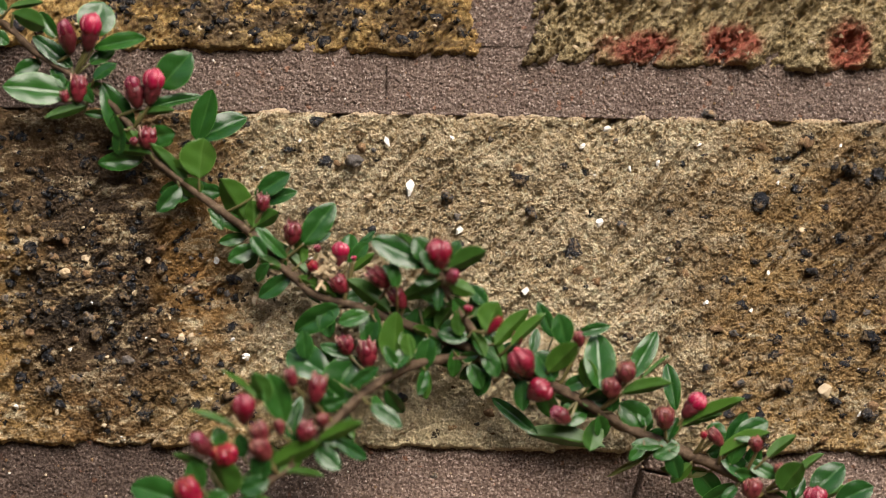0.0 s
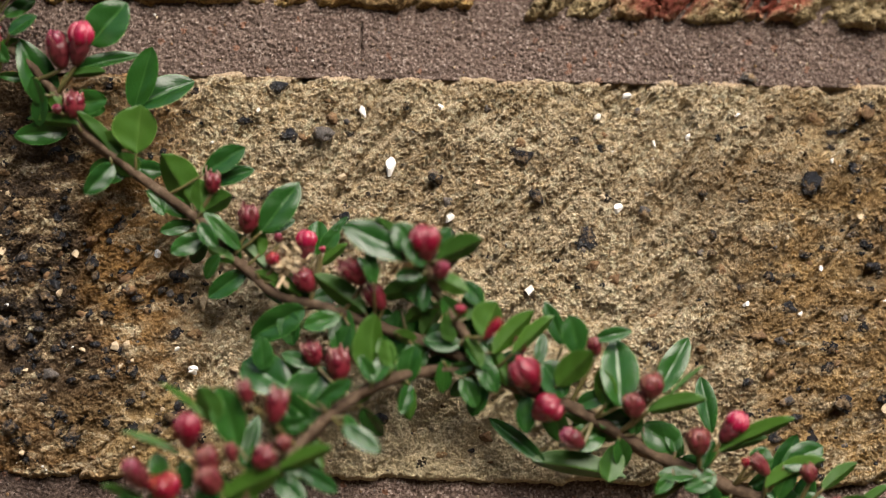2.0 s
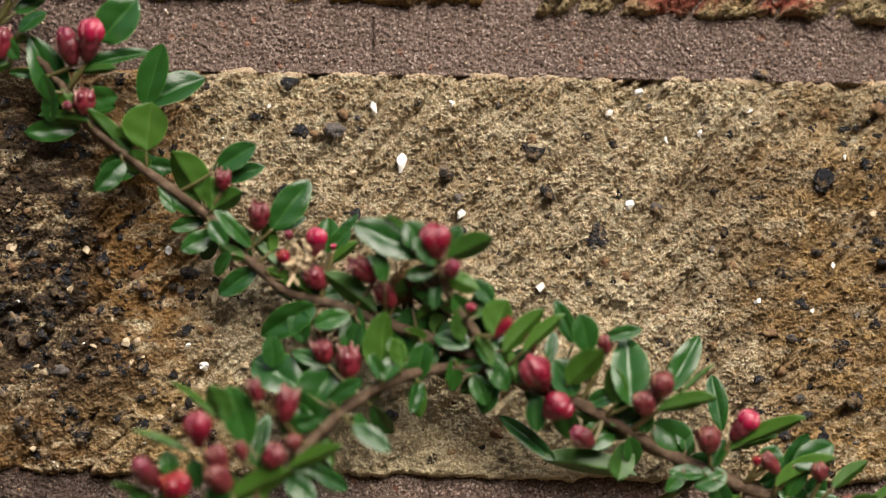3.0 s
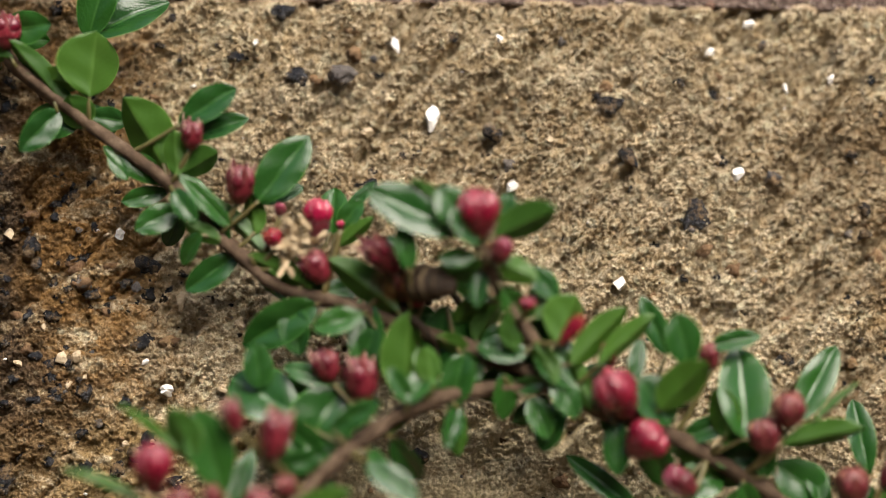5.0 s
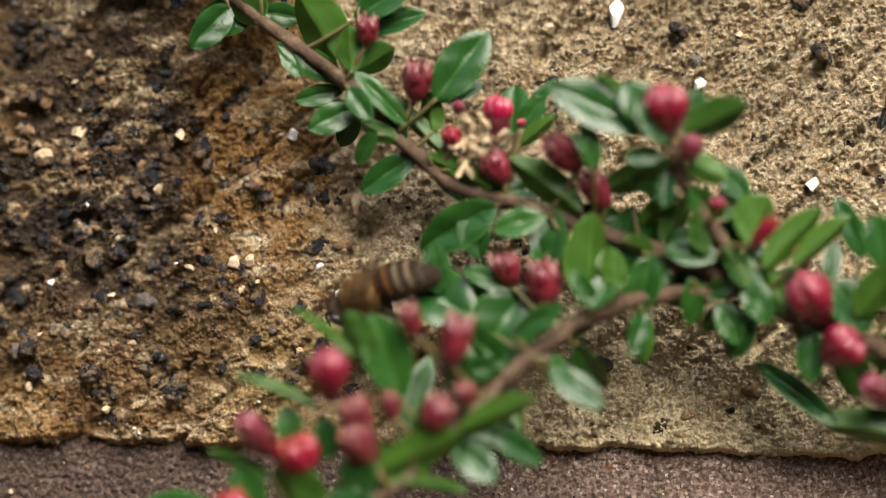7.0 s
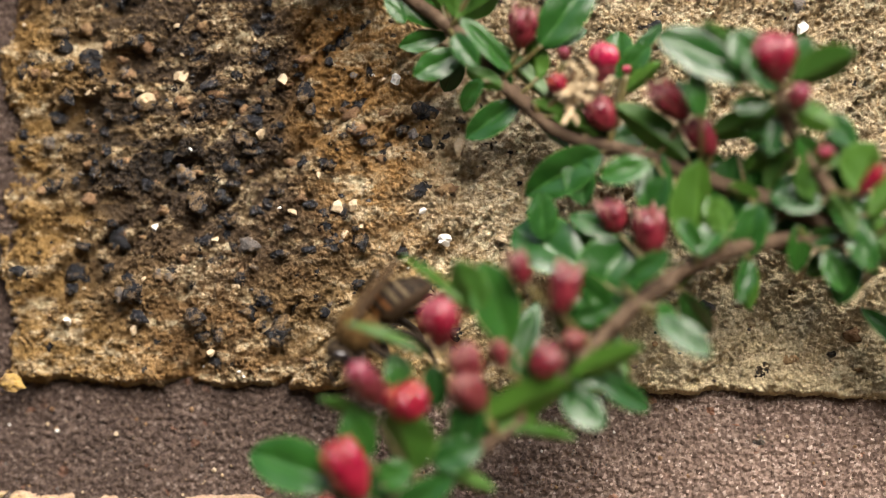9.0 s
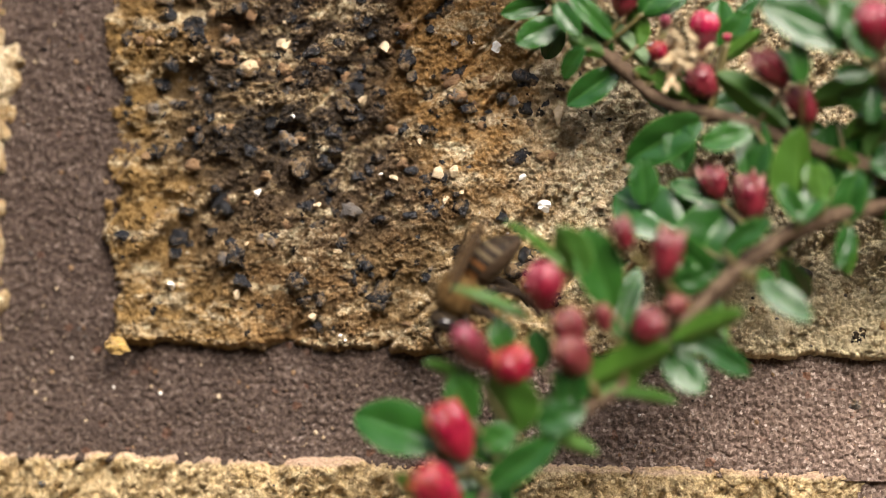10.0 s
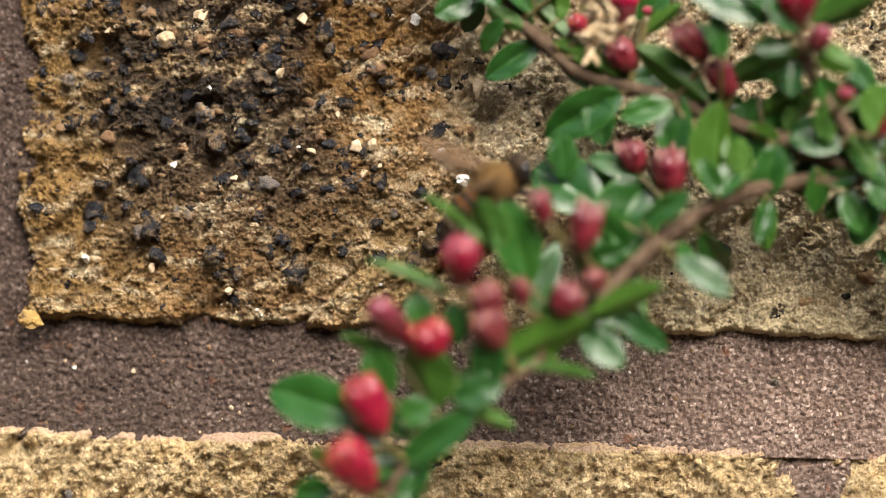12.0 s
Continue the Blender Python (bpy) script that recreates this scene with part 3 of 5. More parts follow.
stone(25.3, 20.9, 1.9, 'b', 0.7, 1)
stone(13.8, 33.9, 1.8, 'k', 1.0, 34)
stone(16.2, 34.6, 1.3, 'c', 1.1, 13)
stone(35.1, 29.0, 1.8, 'k', 0.9, -28)
stone(31.4, 17.6, 1.3, 'c', 0.7, -11)
stone(36.1, 14.4, 1.2, 'k', 0.9, 29)
stone(38.6, 23.4, 1.5, 'k', 0.9, -12)
stone(40.0, 19.1, 1.3, 'k', 0.9, -25)
stone(42.7, 16.6, 1.5, 'k', 0.8, -2)
stone(37.6, 10.5, 1.3, 'k', 0.9, -9)
stone(39.0, 5.8, 1.6, 'k', 0.9, 10)
stone(31.1, 4.3, 1.2, 'c', 0.8, -5)
stone(35.1, 1.8, 0.7, 'w', 0.9, -19)
stone(34.5, 2.2, 0.7, 'w', 0.8, -7)
stone(19.3, 19.3, 1.3, 'k', 0.8, -6)
stone(19.8, 26.3, 1.6, 'k', 1.0, 32)
stone(11.6, 28.8, 1.6, 'g', 0.8, 38)
stone(39.4, 16.1, 1.6, 'k', 0.8, 10)
stone(48.2, 12.7, 1.5, 'k', 0.8, -33)
stone(53.4, 16.5, 1.3, 'k', 0.9, 19)
stone(50.1, 14.1, 1.2, 'g', 0.9, 14)
stone(42.3, 33.1, 1.5, 'k', 0.9, 26)
stone(47.7, 30.6, 1.3, 'g', 0.8, -12)
stone(53.0, 30.7, 1.5, 'k', 0.8, -35)



def scatter(name, count, x0, x1, z0, z1, seed, kind, small, large, weight, parent, face_seed, rough):
    """Fine grit pressed into a face, all of one colour."""
    rng = np.random.RandomState(seed)
    verts, faces = [], []
    base = [(np.array([v.co for v in r.vertices]), [tuple(p.vertices) for p in r.polygons]) for r in [rock(20 + i, 2, 0.95, 0.5) for i in range(5)]]
    done = 0
    while done < count:
        x, z = rng.uniform(x0, x1), rng.uniform(z0, z1)
        if rng.rand() > weight(x, z):
            continue
        done += 1
        co, fs = base[rng.randint(5)]
        a = rng.rand() * 6.28
        size = small + (large - small) * rng.rand() ** 3
        rx = co[:, 0] * math.cos(a) - co[:, 2] * math.sin(a)
        rz = (co[:, 0] * math.sin(a) + co[:, 2] * math.cos(a)) * rng.uniform(0.6, 1.0)
        d = float(relief(np.array([x]), np.array([z]), face_seed, rough)[0])
        n = len(verts)
        verts += [((x + p * size) * MM, (-d + q * size * 0.8 + 0.14 * size) * MM, (z + r * size) * MM) for p, q, r in zip(rx, co[:, 1], rz)]
        faces += [tuple(n + i for i in f) for f in fs]
    part(name, mesh_of(name, verts, faces, [STONES[kind]], smooth=kind in "kgb"), parent, kind="stuff")


def dark_zone(x, z):
    d = ((x - 33) / 25) ** 2 + ((z - 36) / 28) ** 2
    e = ((x - 176) / 22) ** 2 + ((z - 30) / 40) ** 2
    clump = min(1.0, max(0.04, 0.45 + 1.9 * noise.noise(Vector((x / 5.5, z / 4.5, 3.3)))))
    return min(1.0, 0.04 + clump * (1.2 * math.exp(-d * 0.9) + 0.6 * math.exp(-e)))


scatter("black_grit", 1200, 8, 198, 2, 64, 1, "k", 0.35, 3.0, dark_zone, hero, 3, 1.0)
scatter("grey_grit", 260, 8, 186, 2, 64, 2, "g", 0.35, 1.8, lambda x, z: 0.25 + 0.75 * dark_zone(x, z), hero, 3, 1.0)
scatter("tan_grit", 120, 8, 186, 2, 64, 3, "c", 0.4, 1.5, lambda x, z: 0.5 + 0.5 * dark_zone(x, z), hero, 3, 1.0)
scatter("brown_grit", 350, 8, 186, 2, 64, 4, "b", 0.5, 2.6, lambda x, z: 0.15 + 0.85 * dark_zone(x, z), hero, 3, 1.0)
scatter("white_grit", 60, 8, 186, 2, 64, 6, "w", 0.25, 0.8, lambda x, z: 1.0, hero, 3, 1.0)
others = [c for c in wall.children if c.name.startswith("brick")]
scatter("black_grit", 300, 8, 101, 79, 92, 7, "k", 0.5, 3.8, lambda x, z: 0.35 + 0.65 * (25 < x < 100), others[1], 111, 1.2)
scatter("tan_grit", 40, 8, 101, 79, 92, 8, "c", 0.5, 1.8, lambda x, z: 1.0, others[1], 111, 1.2)
scatter("tan_grit", 50, 114, 186, 78, 92, 9, "c", 0.5, 1.8, lambda x, z: 1.0, others[2], 222, 1.8)
scatter("grey_grit", 40, -5, 97, -24, -15, 10, "g", 0.4, 1.6, lambda x, z: 1.0, others[3], 333, 1.2)

def sand(name, count, x0, x1, z0, z1, seed, kind, small, large, set_back):
    """Single sand grains that catch the light in the mortar."""
    rng = np.random.RandomState(seed)
    base = [(np.array([v.co for v in r.vertices]), [tuple(p.vertices) for p in r.polygons]) for r in [rock(30 + i, 1) for i in range(3)]]
    verts, faces = [], []
    for _ in range(count):
        x, z = rng.uniform(x0, x1), rng.uniform(z0, z1)
        co, fs = base[rng.randint(3)]
        size = small + (large - small) * rng.rand() ** 4
        y = set_back(x, z) - 0.15
        n = len(verts)
        verts += [((x + p * size) * MM, (y + q * size) * MM, (z + r * size) * MM) for p, q, r in co]
        faces += [tuple(n + i for i in f) for f in fs]
    part(name, mesh_of(name, verts, faces, [STONES[kind]], smooth=False), wall, kind="stuff")


def below(x, z):
    near = 0.25 * math.exp(-(((x - 95) / 26) ** 2))
    return 1.3 - 1.9 * near + 1.6 * (z + 13.4) / 15.4 * (1 - 0.5 * near)


for seed, (kind, count, large) in enumerate((("c", 130, 0.75), ("g", 300, 0.65), ("w", 16, 0.8), ("b", 220, 0.8), ("k", 240, 0.5))):
    sand("sand_grains", count, -6, 186, -12.5, -0.5, 50 + seed, kind, 0.22, large, below)
    sand("sand_grains", count // 2, 8, 186, 66.5, 76, 60 + seed, kind, 0.22, large * 0.9, lambda x, z: 1.0 + 1.6 * (z - 65.6) / 14.4)
    sand("sand_grains", count // 8, -5, 6, -2, 40, 70 + seed, kind, 0.22, large, lambda x, z: 2.2)

pebble = ROCKS[4].copy()
pebble.materials.append(STONES["y"])
part("stone", pebble, wall, pose(0.0078, -0.0006, 0.0006, 0, 20, 0) @ Matrix.Diagonal((0.0028, 0.002, 0.0022, 1)), "ochre pebble set in the mortar")
pebble = ROCKS[1].copy()
pebble.materials.append(STONES["g"])
cam.data.dof.focus_object = part("stone", pebble, wall, pose(0.095, 0.0012, -0.0045) @ Matrix.Scale(0.0013, 4))
pebble = ROCKS[2].copy()
pebble.materials.append(STONES["g"])
part("stone", pebble, wall, pose(0.1477, 0.0006, 0.0668, 0, 10, 0) @ Matrix.Diagonal((0.0026, 0.002, 0.0017, 1)), "pale pebble set in the mortar")

# ---- the ground at the wall's foot ----
gx = box(-60, 60, -60, 60, -0.6, -0.45)
tagged(new("ground", from_bm("ground", gx, [soil])), "bare brown garden soil at the wall's foot", "ground", kind="structure")


# added behind the camera, unseen: keeps low sky out of reflections and frontal fill
far_side = box(-9, 9, -3.6, -3.4, -0.46, 1.6)
tagged(new("wall_south", from_bm("wall_south", far_side, [brick_dark])), "plain dark brown wall added out of view to dim reflections", "wall", kind="structure")

# ---- the shrub ----
shrub = tagged(new("cotoneaster_shrub"), "trailing cotoneaster twigs with glossy green leaves and crimson flower buds", "shrub")
shrub.location = (0.235, -0.03, -0.45)
bpy.context.view_layer.update()
TO_SHRUB = Matrix.Translation((-0.235, 0.03, 0.45))


def tube(points, radii, rings=8, knobs=0.0, seed=0):
    """A round, slightly knobbly stem through points in mm, with tapering radii."""
    pts = [Vector(p) for p in points]
    fine, rad = [], []
    for i in range(len(pts) - 1):
        a, b = pts[i], pts[i + 1]
        before, after = pts[max(i - 1, 0)], pts[min(i + 2, len(pts) - 1)]
        for k in range(4):
            t = k / 4
            q = 0.5 * ((2 * a) + (b - before) * t + (2 * before - 5 * a + 4 * b - after) * t * t + (3 * a - before - 3 * b + after) * t**3)
            fine.append(q)
            rad.append(radii[i] * (1 - t) + radii[i + 1] * t)
    fine.append(pts[-1])
    rad.append(radii[-1])
    verts, faces = [], []
    side = Vector((0, 1, 0))
    for i, p in enumerate(fine):
        d = (fine[min(i + 1, len(fine) - 1)] - fine[max(i - 1, 0)]).normalized()
        u = (side - d * side.dot(d)).normalized()
        w = d.cross(u)
        for k in range(rings):
            a = 2 * math.pi * k / rings
            r = rad[i] * (1 + knobs * noise.noise(Vector((i * 0.7 + seed, math.cos(a), math.sin(a)))))
            verts.append(tuple((p + (u * math.cos(a) + w * math.sin(a)) * r) * MM))
    for i in range(len(fine) - 1):
        for k in range(rings):
            k2 = (k + 1) % rings
            faces.append((i * rings + k, (i + 1) * rings + k, (i + 1) * rings + k2, i * rings + k2))
    faces.append(tuple(range(rings)))
    faces.append(tuple((len(fine) - 1) * rings + k for k in range(rings))[::-1])
    return verts, faces


MAIN = [(7.7, -6.0, 83.4), (12.6, -6.0, 80.0), (17.2, -6.0, 75.7), (24.7, -6.5, 71.2), (31.2, -6.5, 66.4), (36.1, -6.5, 61.1), (40.6, -7.0, 55.2), (49.0, -7.0, 48.9), (58.7, -7.5, 41.9), (62.6, -7.5, 38.0), (66.5, -7.5, 34.2), (71.7, -8.0, 30.1), (76.9, -8.5, 28.6), (82.0, -9.0, 27.2), (92.3, -9.5, 23.5), (99.4, -10.0, 21.0), (105.2, -10.0, 18.0), (113.7, -9.5, 14.5), (121.8, -9.0, 11.1), (129.9, -8.5, 6.3), (138.9, -8.0, 2.4), (148.9, -7.5, -1.6), (158.0, -7.0, -6.4),
        (172, -7, -16), (190, -9, -34), (212, -14, -80), (228, -22, -190), (236, -30, -330), (235, -30, -450)]
SIDE = [(103.8, -10.0, 18.8), (94.3, -11.0, 18.0), (89.2, -12.0, 16.6), (83.6, -13.0, 13.7), (77.4, -14.5, 8.3), (73.1, -15.5, 4.0), (67.2, -16.0, -2.1), (63.1, -16.5, -5.3), (57.6, -16.5, -9.8), (53.3, -16.5, -14.0), (51.2, -16.5, -17.8), (49.5, -16.5, -22.6)]
SHOOT = [(103.8, -10.0, 18.8), (101.2, -12.0, 23.7), (97.8, -13.5, 28.5), (95.6, -15.0, 32.8), (94.8, -15.5, 35.0)]


def taper(n, a, b):
    return [a + (b - a) * i / (n - 1) for i in range(n)]


def stem(points, radii, label):
    v, f = tube(points, radii, 10, 0.6, len(points))
    part("stem", mesh_of("stem", v, f, [bark]), shrub, TO_SHRUB, label)


stem(MAIN, taper(len(MAIN) - 6, 0.6, 1.15) + [1.6, 1.8, 2.2, 3.0, 4.0, 4.6], "brown woody stem")
stem(SIDE, taper(len(SIDE), 0.95, 0.7), "brown side shoot")
stem(SHOOT, taper(len(SHOOT), 0.9, 0.6), "short brown spur")
JOINTS = [Vector(p) for p in MAIN[:-5] + SIDE + SHOOT]
JOINTS = JOINTS + [(a + b) / 2 for a, b in zip(JOINTS, JOINTS[1:]) if (a - b).length < 12]


def leaf_mesh(seed):
    """A small oval leaf, unit long and wide, folded along its rib, glossy above and paler beneath."""
    rng = random.Random(seed)
    fold, droop, twist = rng.uniform(0.16, 0.36), rng.uniform(0.02, 0.16), rng.uniform(-0.12, 0.12)
    blunt = rng.uniform(0.8, 1.05)
    rows, cols = 14, 12
    verts, uvs = [], []
    for layer in (0, 1):
        for i in range(rows + 1):
            v = i / rows
            half = 0.5 * math.sin(math.pi * min(1, v**blunt)) ** 0.62 * (0.84 + 0.26 * v) if 0 < v < 1 else 0.012
            for j in range(cols + 1):
                u = 2 * j / cols - 1
                y = u * half
                z = fold * abs(y) - droop * v * v + twist * y * v + 0.03 * abs(math.sin(math.pi * u)) * math.sin(math.pi * v) ** 0.7
                z += 0.012 * math.sin(14 * v + 3 * u + seed)
                verts.append((v, y, z * 0.8 - (0.028 if layer else 0) * (1 - abs(u) ** 4)))
                uvs.append(((u + 1) / 2, v))
    faces, slots = [], []
    n = (rows + 1) * (cols + 1)
    for i in range(rows):
        for j in range(cols):
            a = i * (cols + 1) + j
            faces.append((a, a + cols + 1, a + cols + 2, a + 1)[::-1])
            slots.append(0)
            faces.append((n + a, n + a + cols + 1, n + a + cols + 2, n + a + 1))
            slots.append(1)
    return verts, faces, uvs, slots


LEAVES = []
for k in range(6):
    lv, lf, lu, ls = leaf_mesh(k + 1)
    LEAVES.append((mesh_of("leaf", lv, lf, [leaf_top, leaf_under], lu, True, ls), mesh_of("leaf", lv, lf, [leaf_old, leaf_old], lu, True, ls)))
leaf_rng = random.Random(11)
petioles = [[], []]


def twiglet(a, b, r0, r1):
    """A thin stalk from a to b, added to the petioles."""
    v, f = tube([a, (a + b) / 2 + Vector((0, -0.3, -0.2)), b], [r0, (r0 + r1) / 2, r1], 6)
    n = len(petioles[0])
    petioles[0].extend(v)
    petioles[1].extend(tuple(n + i for i in q) for q in f)


def nearest(p):
    return min(JOINTS, key=lambda q: (q - p).length)


def leaf(x, y, z, tx, tz, width, roll, pitch, kind):
    """A leaf from its foot x, y, z to its tip tx, tz in mm. roll: the face leans up; pitch: the tip leans out from the wall.
    kind: d, w, g show the glossy face, y the underside, o is old."""
    flat = Vector((tx - x, 0, tz - z))
    length = flat.length / math.cos(radians(pitch))
    a = (flat.normalized() * math.cos(radians(pitch)) + Vector((0, -1, 0)) * math.sin(radians(pitch))).normalized()
    out = Vector((0, -1, 0))
    n = (out - a * out.dot(a)).normalized()
    u = a.cross(n)
    if u.z < 0:
        u = -u
    if kind == "w":
        # leaves turned to the bright part of the sky
        shine = Vector((0.155, -0.914, 0.375))
        shine = (shine - a * shine.dot(a)).normalized()
        n = (shine * 0.75 + n * 0.25).normalized()
    else:
        n = n * math.cos(radians(roll)) + u * math.sin(radians(roll))
    if kind == "y":
        n = -n
    b = n.cross(a)
    foot = Vector((x, y, z))
    m = Matrix((a * length * MM, b * width * MM, n * (length + width) / 2 * MM)).transposed().to_4x4()
    m.translation = foot * MM
    old = kind == "o"
    part("leaf", LEAVES[leaf_rng.randrange(6)][1 if old else 0], shrub, TO_SHRUB @ m)
    q = nearest(foot)
    if (q - foot).length < 9:
        twiglet(q, foot + a * 0.3, 0.32, 0.22)


leaf(23.8, -6.5, 67.8, 11.6, 68.8, 6.9, 20, 12, 'd')
leaf(24.3, -5.5, 68.4, 19.9, 71.0, 3.0, -0, 13, 'g')
leaf(26.2, -6.8, 67.0, 30.0, 69.9, 2.9, -39, 4, 'y')
leaf(27.5, -7.5, 65.5, 19.6, 63.0, 2.5, -23, 6, 'y')
leaf(26.6, -5.8, 64.3, 31.9, 63.8, 1.7, -9, 8, 'g')
leaf(30.1, -6.9, 70.0, 35.7, 58.8, 6.0, 20, -3, 'd')
leaf(41.4, -7.4, 69.2, 47.0, 75.9, 7.1, 46, 9, 'w')
leaf(38.8, -7.4, 65.2, 49.4, 68.1, 2.8, 21, -2, 'd')
leaf(37.4, -7.8, 64.2, 44.3, 64.9, 1.8, -23, 12, 'y')
leaf(48.4, -6.0, 59.2, 51.2, 69.0, 5.1, 9, 10, 'd')
leaf(48.5, -6.1, 59.5, 57.7, 64.4, 5.7, 23, -5, 'd')
leaf(49.0, -8.0, 51.9, 49.2, 59.6, 9.0, -39, 1, 'y')
leaf(47.0, -6.9, 50.0, 39.7, 58.8, 3.3, -23, 7, 'y')
leaf(38.2, -4.5, 55.9, 29.5, 54.6, 3.9, -11, 7, 'g')
leaf(40.0, -7.9, 56.5, 31.7, 57.5, 2.5, -36, -13, 'y')
leaf(39.3, -7.0, 56.9, 36.2, 58.8, 2.0, -38, -1, 'y')
leaf(47.9, -5.4, 49.5, 41.3, 49.4, 4.5, -5, -4, 'g')
leaf(48.3, -6.9, 48.3, 46.8, 52.2, 4.8, -23, 12, 'y')
leaf(12.9, -7.6, 82.9, 19.7, 80.3, 4.4, -23, 12, 'y')
leaf(12.4, -7.6, 84.0, 18.9, 85.2, 1.8, -24, 2, 'y')
leaf(21.4, -5.4, 78.5, 17.7, 83.6, 3.0, -12, -3, 'g')
leaf(27.8, -8.5, 78.5, 30.1, 85.7, 7.7, 44, -10, 'w')
leaf(28.4, -7.4, 76.4, 38.4, 78.7, 3.6, 24, 11, 'd')
leaf(27.6, -6.6, 73.6, 32.5, 76.3, 3.0, 22, -5, 'd')
leaf(24.5, -6.5, 72.7, 16.7, 78.8, 3.7, 18, -2, 'd')
leaf(8.9, -7.2, 79.0, 12.4, 77.3, 3.1, 17, -8, 'd')
leaf(11.8, -6.8, 83.2, 8.2, 85.3, 3.6, 9, -7, 'd')
leaf(59.6, -9.0, 48.6, 66.2, 53.1, 4.0, 40, 9, 'w')
leaf(61.1, -7.8, 47.3, 67.7, 49.9, 3.1, 18, 4, 'd')
leaf(58.0, -7.9, 44.0, 53.5, 52.1, 6.8, -28, -5, 'y')
leaf(59.8, -8.2, 42.9, 64.1, 45.9, 4.2, -37, -4, 'y')
leaf(58.7, -6.1, 42.2, 50.8, 46.0, 3.3, -8, 13, 'g')
leaf(58.5, -5.4, 41.3, 52.9, 39.8, 2.5, -4, 8, 'g')
leaf(69.0, -9.1, 39.6, 74.8, 47.7, 5.2, 34, 2, 'w')
leaf(69.0, -7.3, 39.8, 74.3, 42.2, 2.6, 19, -12, 'd')
leaf(65.9, -8.7, 36.8, 60.2, 42.7, 2.6, 45, 13, 'w')
leaf(71.0, -8.6, 32.9, 62.8, 41.2, 2.3, -25, -9, 'y')
leaf(68.8, -8.0, 36.0, 68.2, 40.9, 3.2, -25, -2, 'y')
leaf(67.2, -6.7, 34.1, 60.7, 29.4, 3.5, -1, 1, 'g')
leaf(68.1, -9.0, 33.5, 75.7, 30.0, 3.1, -28, -3, 'y')
leaf(77.6, -7.8, 36.1, 77.9, 41.9, 4.3, 16, -13, 'd')
leaf(78.0, -7.7, 36.5, 82.5, 42.6, 1.8, 18, 2, 'd')
leaf(78.4, -8.6, 34.6, 82.6, 38.2, 2.1, -27, 4, 'y')
leaf(78.4, -7.9, 36.6, 81.2, 40.2, 2.9, 19, 13, 'd')
leaf(76.2, -8.8, 28.0, 67.5, 23.0, 5.1, 0, -5, 'g')
leaf(81.9, -12.1, 26.6, 75.9, 24.9, 3.4, 41, 6, 'w')
leaf(81.5, -9.0, 28.8, 82.6, 18.8, 4.5, -4, 9, 'g')
leaf(85.7, -10.9, 27.1, 77.7, 33.3, 4.2, -23, -4, 'y')
leaf(86.9, -11.9, 27.1, 86.1, 17.2, 6.2, -31, -11, 'y')
leaf(91.4, -9.6, 28.0, 89.1, 19.0, 4.5, 1, -5, 'g')
leaf(95.0, -8.7, 28.6, 93.2, 18.5, 5.2, -12, 1, 'g')
leaf(94.1, -9.1, 18.2, 101.7, 19.7, 4.5, -7, -6, 'g')
leaf(96.1, -11.4, 32.6, 87.8, 30.0, 3.8, -26, -11, 'y')
leaf(92.6, -11.8, 29.4, 96.4, 28.4, 2.2, 33, 10, 'w')
leaf(99.1, -11.4, 24.1, 95.2, 23.6, 3.9, 34, -4, 'w')
leaf(78.5, -11.3, 18.4, 72.5, 20.7, 2.6, 20, -5, 'd')
leaf(69.8, -10.3, 17.9, 69.2, 23.4, 3.7, 20, 8, 'd')
leaf(74.4, -11.2, 14.5, 66.4, 19.6, 7.1, 36, -13, 'w')
leaf(74.5, -11.5, 9.9, 79.4, 18.6, 8.0, 45, -0, 'w')
leaf(76.7, -8.2, 16.5, 71.2, 18.9, 3.4, -5, -6, 'g')
leaf(92.8, -15.3, 35.6, 81.9, 40.7, 5.7, 45, 6, 'w')
leaf(93.5, -15.9, 36.0, 90.0, 41.0, 4.6, 45, 9, 'w')
leaf(92.3, -15.0, 36.9, 86.9, 42.1, 2.4, -29, 9, 'y')
leaf(96.4, -15.9, 35.3, 103.4, 39.0, 4.7, -34, 2, 'y')
leaf(96.7, -15.1, 36.6, 98.3, 40.6, 3.0, 19, 4, 'd')
leaf(86.9, -15.3, 31.5, 85.8, 36.8, 2.7, 35, 8, 'w')
leaf(87.4, -12.4, 31.2, 84.2, 36.0, 2.1, -3, -13, 'g')
leaf(103.8, -13.0, 23.5, 105.8, 29.2, 6.2, -33, -11, 'y')
leaf(105.5, -12.7, 21.0, 111.7, 28.0, 3.8, -23, -7, 'y')
leaf(108.6, -13.4, 21.1, 115.1, 27.2, 3.3, -38, -12, 'y')
leaf(117.0, -9.5, 22.5, 113.8, 29.3, 2.9, 0, 9, 'g')
leaf(119.0, -13.5, 21.1, 117.4, 27.1, 4.6, 34, 14, 'w')
leaf(103.5, -12.7, 20.1, 106.3, 15.0, 3.7, 34, 2, 'w')
leaf(107.9, -12.2, 15.9, 105.5, 22.8, 2.5, -32, -12, 'y')
leaf(115.6, -13.3, 16.1, 120.8, 21.9, 5.2, -24, 12, 'y')
leaf(113.2, -12.3, 19.8, 117.4, 14.6, 5.8, 24, -1, 'd')
leaf(112.7, -12.3, 19.2, 113.7, 24.4, 2.2, 39, -11, 'w')
leaf(121.7, -11.3, 23.5, 127.6, 25.0, 2.5, 10, 2, 'd')
leaf(125.7, -12.5, 12.9, 125.3, 23.9, 6.4, 44, -12, 'w')
leaf(123.6, -11.8, 13.1, 122.9, 18.9, 4.3, -38, -3, 'y')
leaf(131.7, -10.3, 15.0, 136.9, 24.1, 4.2, 4, -11, 'g')
